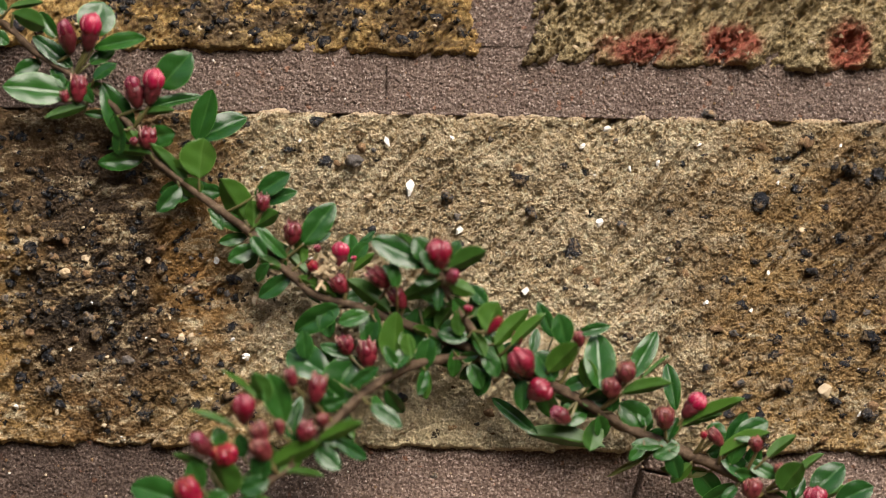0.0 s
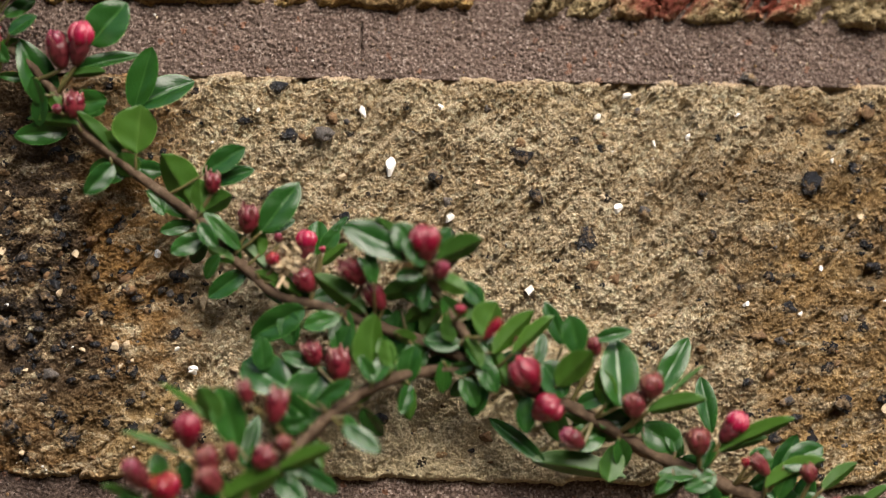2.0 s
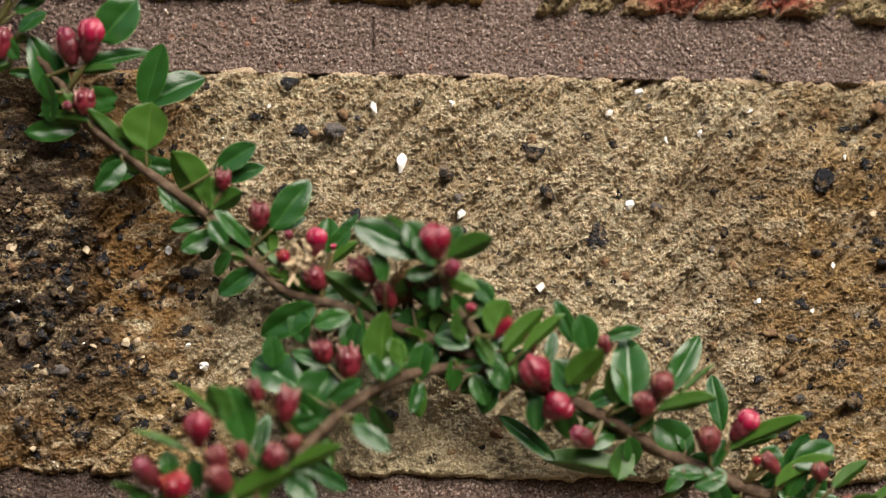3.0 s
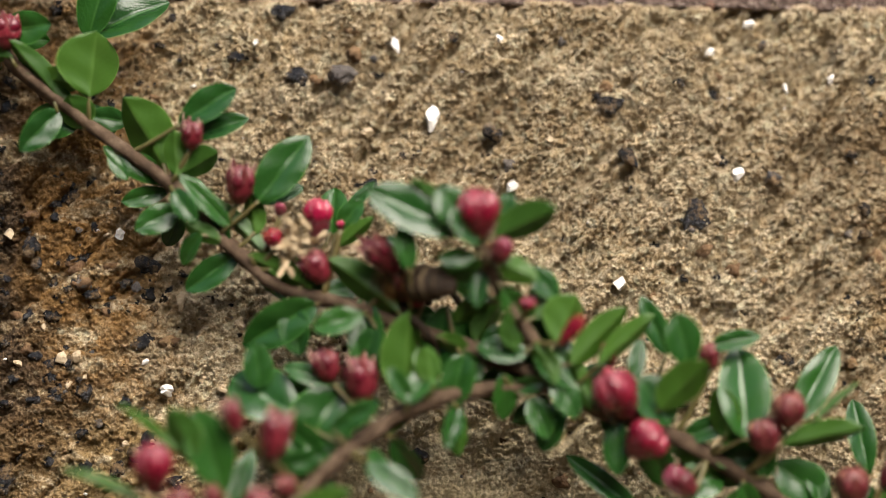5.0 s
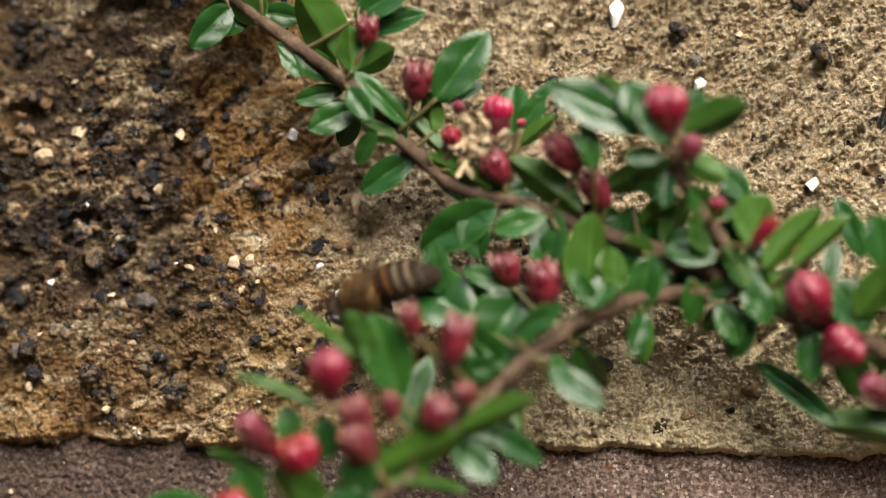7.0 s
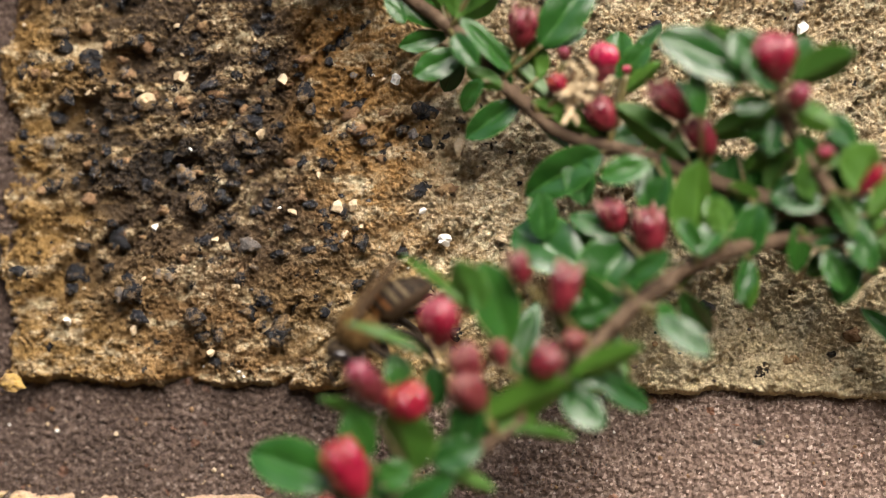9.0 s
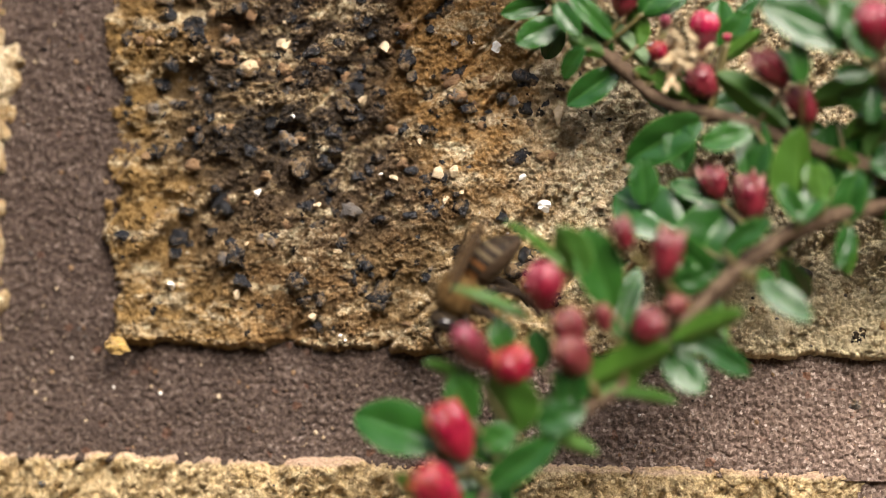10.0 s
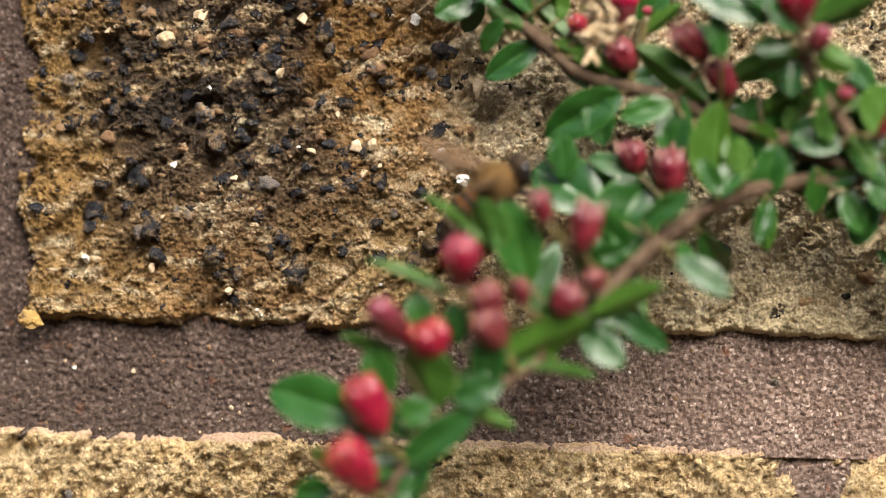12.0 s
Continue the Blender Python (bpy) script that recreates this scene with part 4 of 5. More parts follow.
leaf(133.4, -13.1, 15.0, 138.6, 19.6, 1.1, -28, -3, 'y')
leaf(129.8, -12.9, 12.3, 139.2, 14.7, 3.6, -33, -5, 'y')
leaf(100.5, -13.5, 32.1, 104.0, 28.7, 3.2, 33, -9, 'w')
leaf(129.8, -8.9, 11.2, 122.2, 10.2, 4.1, 9, -1, 'd')
leaf(129.5, -8.6, 10.1, 136.4, 5.6, 5.5, 9, -2, 'd')
leaf(140.8, -7.3, 8.8, 139.2, 18.0, 3.5, 2, -6, 'g')
leaf(114.3, -9.3, 3.9, 105.4, 11.1, 2.8, 8, -13, 'd')
leaf(112.1, -9.4, 4.4, 127.1, 2.5, 4.3, -28, -11, 'y')
leaf(117.9, -9.7, 7.0, 123.9, 9.0, 4.9, 42, -12, 'w')
leaf(116.9, -9.5, 12.0, 123.8, 9.7, 2.7, -24, -1, 'y')
leaf(137.8, -6.9, 2.2, 128.0, -4.1, 1.5, -20, -5, 'o')
leaf(141.3, -9.4, 2.6, 136.2, 0.4, 4.3, 20, 8, 'd')
leaf(141.5, -10.1, 6.2, 153.2, 11.9, 3.4, -34, 4, 'y')
leaf(140.0, -9.1, 5.8, 149.3, 8.7, 2.4, -27, 3, 'y')
leaf(147.4, -10.4, 3.3, 148.9, 6.9, 4.1, 44, 5, 'w')
leaf(150.4, -8.0, 1.2, 154.2, 8.9, 3.6, 9, 6, 'd')
leaf(151.6, -10.3, 3.8, 158.6, 7.3, 4.5, 43, -12, 'w')
leaf(148.8, -10.3, 0.6, 158.1, 5.6, 4.2, -37, -6, 'y')
leaf(158.0, -10.0, 0.3, 163.4, 4.8, 2.7, -22, -6, 'y')
leaf(149.3, -8.5, 0.2, 155.8, -3.4, 4.3, 20, -6, 'd')
leaf(154.2, -8.4, -0.7, 160.4, -3.3, 3.3, 20, 7, 'd')
leaf(160.6, -10.2, -5.9, 164.3, -0.3, 6.8, -30, 7, 'y')
leaf(134.6, -6.9, 8.9, 134.2, 2.0, 3.0, 3, 5, 'g')
leaf(143.7, -7.2, 1.7, 139.9, -3.2, 3.6, -8, -5, 'g')
leaf(167.0, -8.3, -6.7, 173.2, -0.8, 5.8, 22, -2, 'd')
leaf(168.7, -8.0, -7.6, 174.4, -5.1, 2.6, -37, -14, 'y')
leaf(163.7, -8.5, -3.2, 169.2, 1.3, 2.4, -33, -11, 'y')
leaf(144.5, -5.9, -1.9, 149.6, -7.8, 5.0, -7, -7, 'g')
leaf(147.4, -6.3, -2.7, 138.1, -2.5, 2.8, -20, -11, 'o')
leaf(152.8, -6.1, -5.1, 145.7, -10.0, 4.4, -13, -9, 'g')
leaf(171.4, -7.7, -8.5, 178.6, -4.8, 5.0, 20, 11, 'd')
leaf(173.5, -7.9, -11.4, 182.0, -12.5, 5.7, -27, -12, 'y')
leaf(169.4, -5.2, -11.4, 163.4, -17.5, 5.2, -1, -5, 'g')
leaf(47.7, -17.5, -9.3, 37.6, -5.8, 6.3, 45, -13, 'w')
leaf(51.1, -17.4, -6.5, 48.8, -1.2, 4.1, 9, 12, 'd')
leaf(56.1, -17.7, -7.8, 54.4, -0.3, 7.0, -29, 13, 'y')
leaf(52.5, -17.5, -2.6, 45.7, 0.1, 2.4, -34, 8, 'y')
leaf(58.2, -18.4, -7.0, 63.5, -4.5, 4.0, 43, 7, 'w')
leaf(52.4, -17.7, -9.3, 55.9, -7.0, 3.7, 36, 4, 'w')
leaf(52.6, -16.9, -14.1, 60.8, -7.8, 3.9, 12, 11, 'd')
leaf(59.4, -17.6, -8.0, 65.1, -9.4, 2.2, -26, 4, 'y')
leaf(64.1, -17.6, -1.8, 72.9, 2.8, 4.6, -27, 2, 'y')
leaf(72.6, -18.0, 2.8, 80.7, 6.6, 3.2, -28, 7, 'y')
leaf(66.7, -17.7, -2.9, 73.7, -3.7, 2.0, -32, -13, 'y')
leaf(75.2, -16.3, 3.1, 81.9, -0.7, 2.9, 12, -13, 'd')
leaf(82.2, -16.7, 9.5, 88.2, 5.7, 3.4, 24, 13, 'd')
leaf(57.4, -17.7, 4.8, 48.6, 8.6, 1.8, -28, 6, 'y')
leaf(61.0, -17.4, 10.4, 54.5, 16.0, 1.8, -39, -4, 'y')
leaf(63.2, -18.4, 9.9, 60.2, 15.3, 4.6, -27, 1, 'y')
leaf(66.4, -16.3, 5.8, 63.2, 15.2, 5.5, 13, 11, 'd')
leaf(54.5, -16.2, 1.1, 53.7, 5.1, 3.3, 16, 5, 'd')
leaf(58.6, -16.1, -0.8, 57.8, 3.9, 3.0, 19, 9, 'd')
leaf(66.8, -14.7, 2.4, 69.2, 11.1, 2.9, 3, -14, 'g')
leaf(46.4, -17.5, -15.9, 42.9, -12.4, 3.0, -40, -4, 'y')
leaf(45.3, -17.3, -17.1, 40.6, -17.9, 3.7, 43, -11, 'w')
leaf(50.6, -15.3, -12.2, 46.9, -10.0, 1.8, -6, 6, 'g')
leaf(72.1, -14.5, 8.6, 77.5, 10.5, 2.8, -9, 4, 'g')
leaf(78.2, -15.0, 13.0, 83.6, 16.6, 2.8, -3, 13, 'g')
leaf(51.1, -17.2, -17.9, 54.6, -20.5, 4.3, 18, 12, 'd')

# young leaves crowding the inner twigs
fill_rng = random.Random(21)
for spots, each in ((MAIN[13:24], 5), (SIDE[:10], 4), (SHOOT, 4), (MAIN[2:13], 3)):
    for p, q in zip(spots, spots[1:]):
        for _ in range(each):
            t = fill_rng.random()
            c = Vector(p) * (1 - t) + Vector(q) * t
            a = fill_rng.uniform(0, 2 * math.pi)
            size = fill_rng.uniform(4.0, 6.6)
            foot = c + Vector((math.cos(a), 0, math.sin(a))) * fill_rng.uniform(0.8, 1.8)
            foot.y += fill_rng.uniform(-2.6, 2.2)
            leaf(foot.x, foot.y, foot.z, foot.x + size * math.cos(a), foot.z + size * math.sin(a), size * fill_rng.uniform(0.5, 0.68),
                 fill_rng.uniform(-35, 40), fill_rng.uniform(-25, 20), fill_rng.choice("ddgggy"))


def turned(profile, rings=20, lobes=0, depth=0.0, skew=0.0):
    """A body of revolution from (radius, height) pairs, with shallow lobes."""
    verts, faces = [], []
    for i, (r, h) in enumerate(profile):
        for k in range(rings):
            a = 2 * math.pi * k / rings
            rr = r * (1 + depth * (abs(math.cos(lobes * a / 2 + skew * h)) - 0.6) * min(1, 2.2 * h)) if lobes else r
            verts.append((rr * math.cos(a), rr * math.sin(a), h))
    for i in range(len(profile) - 1):
        for k in range(rings):
            k2 = (k + 1) % rings
            faces.append((i * rings + k, i * rings + k2, (i + 1) * rings + k2, (i + 1) * rings + k))
    faces.append(tuple(range(rings))[::-1])
    faces.append(tuple((len(profile) - 1) * rings + k for k in range(rings)))
    return verts, faces


def radius_at(profile, h):
    return float(np.interp(h, [p[1] for p in profile], [p[0] for p in profile]))


def lobes(count, profile, low, high, half, puff, flare, turn=0.0, point=1.7):
    """Cupped, overlapping petals or sepals that follow a bud's outline."""
    verts, faces, uvs = [], [], []
    rows, cols = 8, 7
    for s in range(count):
        c = 2 * math.pi * s / count + turn
        wide = half * (1 + 0.15 * math.sin(5 * s + 1))
        for layer in (0, 1):
            for i in range(rows):
                v = i / (rows - 1)
                h = low + (high - low) * v * (1 + 0.06 * math.sin(3 * s + 2))
                r = radius_at(profile, h) + flare * v * v
                span_ = wide * max(0.0, 1 - v**point) ** 0.6 + 0.03
                for j in range(cols):
                    u = 2 * j / (cols - 1) - 1
                    lift = puff * (1 - 0.8 * u * u) * (0.6 + 0.4 * math.sin(math.pi * v)) + 0.05 * u * math.sin(math.pi * v) + 0.02
                    rr = max(0.02, r + lift - (0.05 if layer else 0))
                    a = c + u * span_
                    verts.append((rr * math.cos(a), rr * math.sin(a), h + 0.02 * (1 - u * u) * v))
                    uvs.append(((u + 1) / 2, v))
        n = 2 * rows * cols * s
        m = rows * cols
        for i in range(rows - 1):
            for j in range(cols - 1):
                p = n + i * cols + j
                faces.append((p, p + 1, p + cols + 1, p + cols))
                faces.append((m + p, m + p + cols, m + p + cols + 1, m + p + 1))
        for i in range(rows - 1):
            for p in (n + i * cols, n + i * cols + cols - 1):
                faces.append((p, p + cols, m + p + cols, m + p))
    return verts, faces, uvs


SHAPES = {
    # outline of petals, outline of calyx, petals (low, high, half width, puff), sepals (low, high, half width, flare)
    "p": ([(0.20, 0.28), (0.40, 0.40), (0.46, 0.56), (0.45, 0.70), (0.37, 0.84), (0.22, 0.94), (0.06, 0.98)],
          [(0.07, 0.0), (0.22, 0.06), (0.33, 0.18), (0.41, 0.32), (0.43, 0.42), (0.38, 0.46)], (0.34, 0.97, 0.74, 0.15), (0.26, 0.60, 0.46, 0.03)),
    "c": ([(0.24, 0.46), (0.40, 0.54), (0.47, 0.66), (0.46, 0.78), (0.37, 0.90), (0.20, 0.98), (0.05, 1.0)],
          [(0.10, 0.0), (0.26, 0.08), (0.38, 0.22), (0.43, 0.38), (0.42, 0.50), (0.36, 0.56)], (0.48, 0.99, 0.76, 0.13), (0.34, 0.70, 0.55, 0.03)),
    "s": ([(0.20, 0.35), (0.36, 0.48), (0.40, 0.62), (0.34, 0.78), (0.20, 0.90), (0.06, 0.94)],
          [(0.08, 0.0), (0.26, 0.08), (0.38, 0.24), (0.43, 0.42), (0.42, 0.54), (0.36, 0.56)], (0.42, 0.93, 0.70, 0.13), (0.30, 1.0, 0.62, 0.06)),
    "u": ([(0.20, 0.5), (0.34, 0.62), (0.35, 0.76), (0.26, 0.9), (0.12, 0.97), (0.05, 0.99)],
          [(0.10, 0.0), (0.28, 0.10), (0.41, 0.28), (0.45, 0.46), (0.42, 0.60), (0.36, 0.66)], (0.5, 0.98, 0.78, 0.07), (0.36, 0.86, 0.60, 0.02)),
    "o": ([(0.20, 0.32), (0.38, 0.44), (0.44, 0.58), (0.42, 0.72), (0.36, 0.84), (0.27, 0.93), (0.12, 0.96)],
          [(0.10, 0.0), (0.26, 0.08), (0.39, 0.24), (0.45, 0.40), (0.44, 0.52), (0.40, 0.56)], (0.36, 0.96, 0.70, 0.14), (0.28, 0.92, 0.60, 0.05)),
    "d": ([(0.2, 0.3), (0.38, 0.42), (0.43, 0.56), (0.39, 0.72), (0.28, 0.86), (0.12, 0.92)],
          [(0.08, 0.0), (0.28, 0.08), (0.40, 0.22), (0.45, 0.40), (0.43, 0.52), (0.38, 0.55)], (0.36, 0.92, 0.70, 0.15), (0.26, 0.90, 0.60, 0.02)),
}


def merged(*bodies):
    verts, faces, uvs = [], [], []
    for v, f, uv in bodies:
        n = len(verts)
        verts += v
        faces += [tuple(n + i for i in q) for q in f]
        uvs += uv
    return verts, faces, uvs


BUDS = {}
for kind, (pp, cp, pet, sep_) in SHAPES.items():
    for form in range(3):
        v1, f1 = turned(pp, 18)
        v2, f2 = turned(cp, 18)
        outer = [(max(radius_at(cp, h), radius_at(pp, h)), h) for h in [0.05 * i for i in range(21)]]
        pv = merged((v1, f1, [(0.5, 0)] * len(v1)), lobes(5, pp, pet[0], pet[1], pet[2], pet[3], 0.0, form * 0.4))
        cv = merged((v2, f2, [(0.5, 0)] * len(v2)), lobes(5, outer, sep_[0], sep_[1], sep_[2], 0.05, sep_[3], 0.6 + form * 0.25, 1.2))
        BUDS[kind, form] = (mesh_of("bud", pv[0], pv[1], [PETALS[kind]], pv[2]), mesh_of("calyx", cv[0], cv[1], [CALYX[kind]], cv[2]))
BUD_LABEL = {"c": "bright pink bud above a dark maroon calyx", "p": "round crimson-pink closed bud", "s": "crimson bud with pointed sepals", "u": "maroon bud with a pink tip",
             "o": "orange-red bud with a yellowish tip", "d": "dusty rose faded bud"}
bud_rng = random.Random(3)


def bud(x, y, z, tx, tz, width, pitch, kind):
    """A flower bud from its foot to its tip, in mm."""
    foot = Vector((x, y, z))
    flat = Vector((tx - x, 0, tz - z))
    length = flat.length / math.cos(radians(pitch))
    width *= 0.92
    a = (flat.normalized() * math.cos(radians(pitch)) + Vector((0, -1, 0)) * math.sin(radians(pitch))).normalized()
    m = a.to_track_quat("Z", "Y").to_matrix().to_4x4() @ Matrix.Rotation(bud_rng.uniform(0, 6.28), 4, "Z")
    m = Matrix.Translation(foot * MM) @ m @ Matrix.Diagonal((width * MM, width * MM, length * MM, 1))
    form = bud_rng.randrange(3)
    ob = part("bud", BUDS[kind, form][0], shrub, TO_SHRUB @ m, BUD_LABEL[kind])
    part("calyx", BUDS[kind, form][1], ob)
    q = nearest(foot)
    if (q - foot).length < 14:
        twiglet(q, foot + a * 0.2, 0.42, 0.34)


bud(24.3, -7.8, 75.2, 23.0, 81.3, 3.9, 31, 'u')
bud(27.5, -8.4, 75.7, 28.5, 82.6, 3.9, 21, 'c')
bud(25.8, -8.2, 65.9, 25.9, 71.3, 3.7, 6, 's')
bud(23.7, -8.7, 65.9, 23.0, 68.2, 2.0, 10, 's')
bud(37.4, -8.3, 65.1, 35.6, 71.1, 4.1, 10, 'u')
bud(39.4, -8.7, 65.6, 40.6, 72.3, 3.9, 18, 'c')
bud(39.2, -7.9, 57.4, 39.1, 61.7, 3.9, 6, 's')
bud(36.9, -8.1, 58.0, 36.2, 59.5, 1.8, 15, 'u')
bud(60.6, -7.7, 46.8, 61.2, 49.8, 2.5, 27, 's')
bud(66.7, -8.8, 39.5, 67.3, 43.9, 3.7, 28, 's')
bud(76.1, -9.1, 34.9, 76.1, 40.1, 3.2, 7, 'c')
bud(77.3, -9.3, 30.5, 74.7, 33.8, 3.7, 7, 's')
bud(71.9, -8.8, 38.1, 71.6, 39.6, 1.6, 23, 'u')
bud(78.8, -9.5, 36.4, 78.7, 37.6, 1.0, 13, 'c')
bud(61.2, -9.4, 45.7, 61.4, 48.9, 2.8, 24, 's')
bud(71.5, -9.4, 34.4, 70.5, 36.3, 2.2, 33, 'o')
bud(85.4, -11.4, 31.7, 81.7, 35.1, 3.7, 31, 's')
bud(88.5, -11.2, 27.7, 85.8, 31.6, 3.5, 9, 's')
bud(81.8, -11.4, 16.2, 81.2, 21.8, 4.2, 14, 's')
bud(78.0, -10.7, 18.7, 76.8, 22.5, 3.5, 18, 's')
bud(94.6, -16.1, 34.8, 94.5, 40.7, 4.6, 15, 'p')
bud(92.7, -15.9, 35.2, 92.0, 37.6, 2.7, 20, 'u')
bud(96.6, -16.2, 32.4, 97.8, 35.0, 2.8, 31, 'u')
bud(100.1, -16.5, 26.8, 100.3, 28.5, 1.7, 18, 'p')
bud(104.0, -16.0, 23.2, 106.5, 26.4, 1.7, 24, 'o')
bud(112.6, -12.0, 15.3, 109.0, 20.0, 4.7, 34, 'p')
bud(112.2, -12.4, 10.9, 115.8, 14.2, 4.7, 14, 'p')
bud(120.0, -11.9, 6.6, 116.4, 9.2, 3.5, 19, 'u')
bud(130.7, -12.7, 14.4, 130.2, 18.2, 3.8, 32, 'd')
bud(128.2, -11.8, 11.3, 127.5, 15.5, 3.9, 17, 'd')
bud(138.4, -10.3, 5.6, 137.8, 9.8, 3.9, 34, 'd')
bud(141.7, -10.4, 7.7, 145.4, 12.1, 3.5, 9, 'c')
bud(149.5, -10.0, 2.5, 146.5, 5.9, 2.5, 13, 'd')
bud(156.0, -10.5, 1.4, 155.3, 4.5, 2.7, 25, 'd')
bud(145.9, -10.6, 3.7, 145.5, 5.1, 1.3, 35, 'o')
bud(122.0, -10.5, 20.9, 121.3, 24.0, 2.4, 16, 'd')
bud(160.6, -9.8, -3.5, 160.1, -0.6, 2.2, 24, 'd')
bud(110.4, -10.7, 21.2, 109.5, 23.8, 2.0, 33, 'd')
bud(155.4, -9.4, -7.8, 155.0, -3.5, 3.9, 9, 'd')
bud(167.4, -9.4, -9.3, 167.1, -5.2, 4.3, 22, 'p')
bud(58.8, -18.4, 5.7, 58.5, 11.3, 4.0, 21, 'p')
bud(52.6, -18.7, -0.2, 49.4, 3.9, 3.8, 28, 'u')
bud(56.0, -18.3, -2.3, 55.0, 1.8, 4.8, 20, 'o')
bud(50.7, -19.1, -10.6, 47.4, -4.3, 4.7, 9, 'o')
bud(49.6, -18.3, -16.9, 45.8, -11.5, 4.8, 33, 'o')
bud(62.5, -18.5, 2.1, 60.9, 6.3, 3.5, 23, 'd')
bud(63.4, -18.3, -1.0, 60.8, 3.3, 3.9, 29, 'd')
bud(65.6, -18.5, 3.7, 65.1, 7.0, 2.0, 21, 'd')
bud(69.2, -18.5, 2.9, 71.3, 6.3, 4.0, 16, 's')
bud(73.5, -18.3, 5.6, 73.1, 8.0, 2.5, 29, 'd')
bud(71.7, -18.7, 9.8, 72.7, 15.3, 3.8, 7, 's')
bud(67.9, -18.8, 12.8, 66.8, 16.3, 2.5, 19, 's')

# withered petals of a spent flower
for k in range(26):
    rng = random.Random(40 + k)
    c = Vector((73.8 + rng.uniform(-2.0, 1.8), -10 + rng.uniform(-1, 1), 35.0 + rng.uniform(-2.4, 1.4)))
    go = Vector((rng.uniform(-1, 1), rng.uniform(-0.7, 0.3), rng.uniform(-0.6, 1.0))).normalized()
    side = go.cross(Vector((rng.uniform(-1, 1), 1, rng.uniform(-1, 1)))).normalized()
    up = go.cross(side)
    rows, cols = 7, 5
    v, f = [], []
    for layer in (0, 1):
        for i in range(rows):
            for j in range(cols):
                p, q = i / (rows - 1), 2 * j / (cols - 1) - 1
                crease = 0.2 * math.sin(5 * q + 7 * p + k) + 1.0 * noise.noise(Vector((p * 4, q * 2.5, k)))
                spot = c + go * (2.3 * p) + side * (q * (0.07 + 0.24 * math.sin(math.pi * (0.12 + 0.72 * p)))) + up * (crease - 0.9 * p * p - 0.09 * layer)
                v.append(tuple(spot * MM))
    n = rows * cols
    for i in range(rows - 1):
        for j in range(cols - 1):
            a = i * cols + j
            f.append((a, a + 1, a + cols + 1, a + cols))
            f.append((n + a, n + a + cols, n + a + cols + 1, n + a + 1))
    part("withered_petal", mesh_of("withered_petal", v, f, [cream_petal]), shrub, TO_SHRUB, "crumpled cream dry petal")
part("stalk", mesh_of("stalk", petioles[0], petioles[1], [green_stalk]), shrub, TO_SHRUB, "thin green-brown stalks", "stuff")


# ---- the bee ----
def fur_material(name, a, b, rough=0.8):
    m = Nodes(name, rough, 0.12)
    v = m.space("Object", (1, 3, 3))
    m.colour(m.mix(m.ramp(m.noise(v, 1600, 5, 0.7), (0.35, 0.0), (0.65, 1.0)), a, b))
    m.bump(m.noise(v, 2600, 4), 0.6, 0.0003)
    return m.mat


bee_fur = fur_material("tawny_bee_fur", (0.07, 0.040, 0.014), (0.21, 0.125, 0.045))
bee_belly = fur_material("brown_bee_belly", (0.022, 0.014, 0.008), (0.055, 0.034, 0.018), 0.55)
bee_face = fur_material("dark_bee_face", (0.02, 0.014, 0.009), (0.06, 0.042, 0.024))
bee_dark = fur_material("dark_bee_plate", (0.010, 0.007, 0.004), (0.026, 0.016, 0.009), 0.45)
bee_amber = fur_material("amber_bee_plate", (0.10, 0.038, 0.011), (0.16, 0.066, 0.019), 0.5)
bee_pale = fur_material("pale_bee_band", (0.075, 0.055, 0.030), (0.15, 0.115, 0.066), 0.8)
bee_eye = Nodes("black_bee_eye", 0.15, 0.7)
bee_eye.bsdf.inputs["Base Color"].default_value = (0.012, 0.010, 0.010, 1)
wing_mat = Nodes("clear_brown_wing", 0.25, 0.5)
wing_mat.colour(wing_mat.mix(wing_mat.cells(wing_mat.space(), 900, feature="DISTANCE_TO_EDGE"), (0.07, 0.042, 0.022), (0.20, 0.135, 0.075)))
wing_mat.bsdf.inputs["Alpha"].default_value = 0.8


def blob(rx, ry, rz, rings=18, segs=14, fuzz=0.0, seed=0):
    """An ellipsoid along x, in mm."""
    verts, faces = [], []
    for i in range(segs + 1):
        p = math.pi * i / segs
        for k in range(rings):
            a = 2 * math.pi * k / rings
            d = Vector((math.cos(p), math.sin(p) * math.cos(a), math.sin(p) * math.sin(a)))
            g = 1 + fuzz * noise.noise(d * 3 + Vector((seed, 0, 0)))
            verts.append((rx * d.x * g * MM, ry * d.y * g * MM, rz * d.z * g * MM))
    for i in range(segs):
        for k in range(rings):
            k2 = (k + 1) % rings
            faces.append((i * rings + k, (i + 1) * rings + k, (i + 1) * rings + k2, i * rings + k2))
    return verts, faces


def hairs(count, rx, ry, rz, length, seed):
    """Short fur on an ellipsoid."""
    rng = random.Random(seed)
    verts, faces = [], []
    for _ in range(count):
        d = Vector((rng.gauss(0, 1), rng.gauss(0, 1), rng.gauss(0, 1))).normalized()
        p = Vector((rx * d.x, ry * d.y, rz * d.z)) * 0.97
        e = p + (d + Vector((rng.uniform(-0.5, 0.1), rng.uniform(-0.3, 0.3), rng.uniform(-0.3, 0.3)))) * length
        s = d.cross(Vector((0.3, 0.5, 0.8))).normalized() * 0.045
        n = len(verts)
        verts += [tuple((p + s) * MM), tuple((p - s) * MM), tuple(e * MM), tuple((p + d.cross(s)) * MM)]
        faces += [(n, n + 1, n + 2), (n + 1, n + 3, n + 2), (n + 3, n, n + 2)]
    return verts, faces


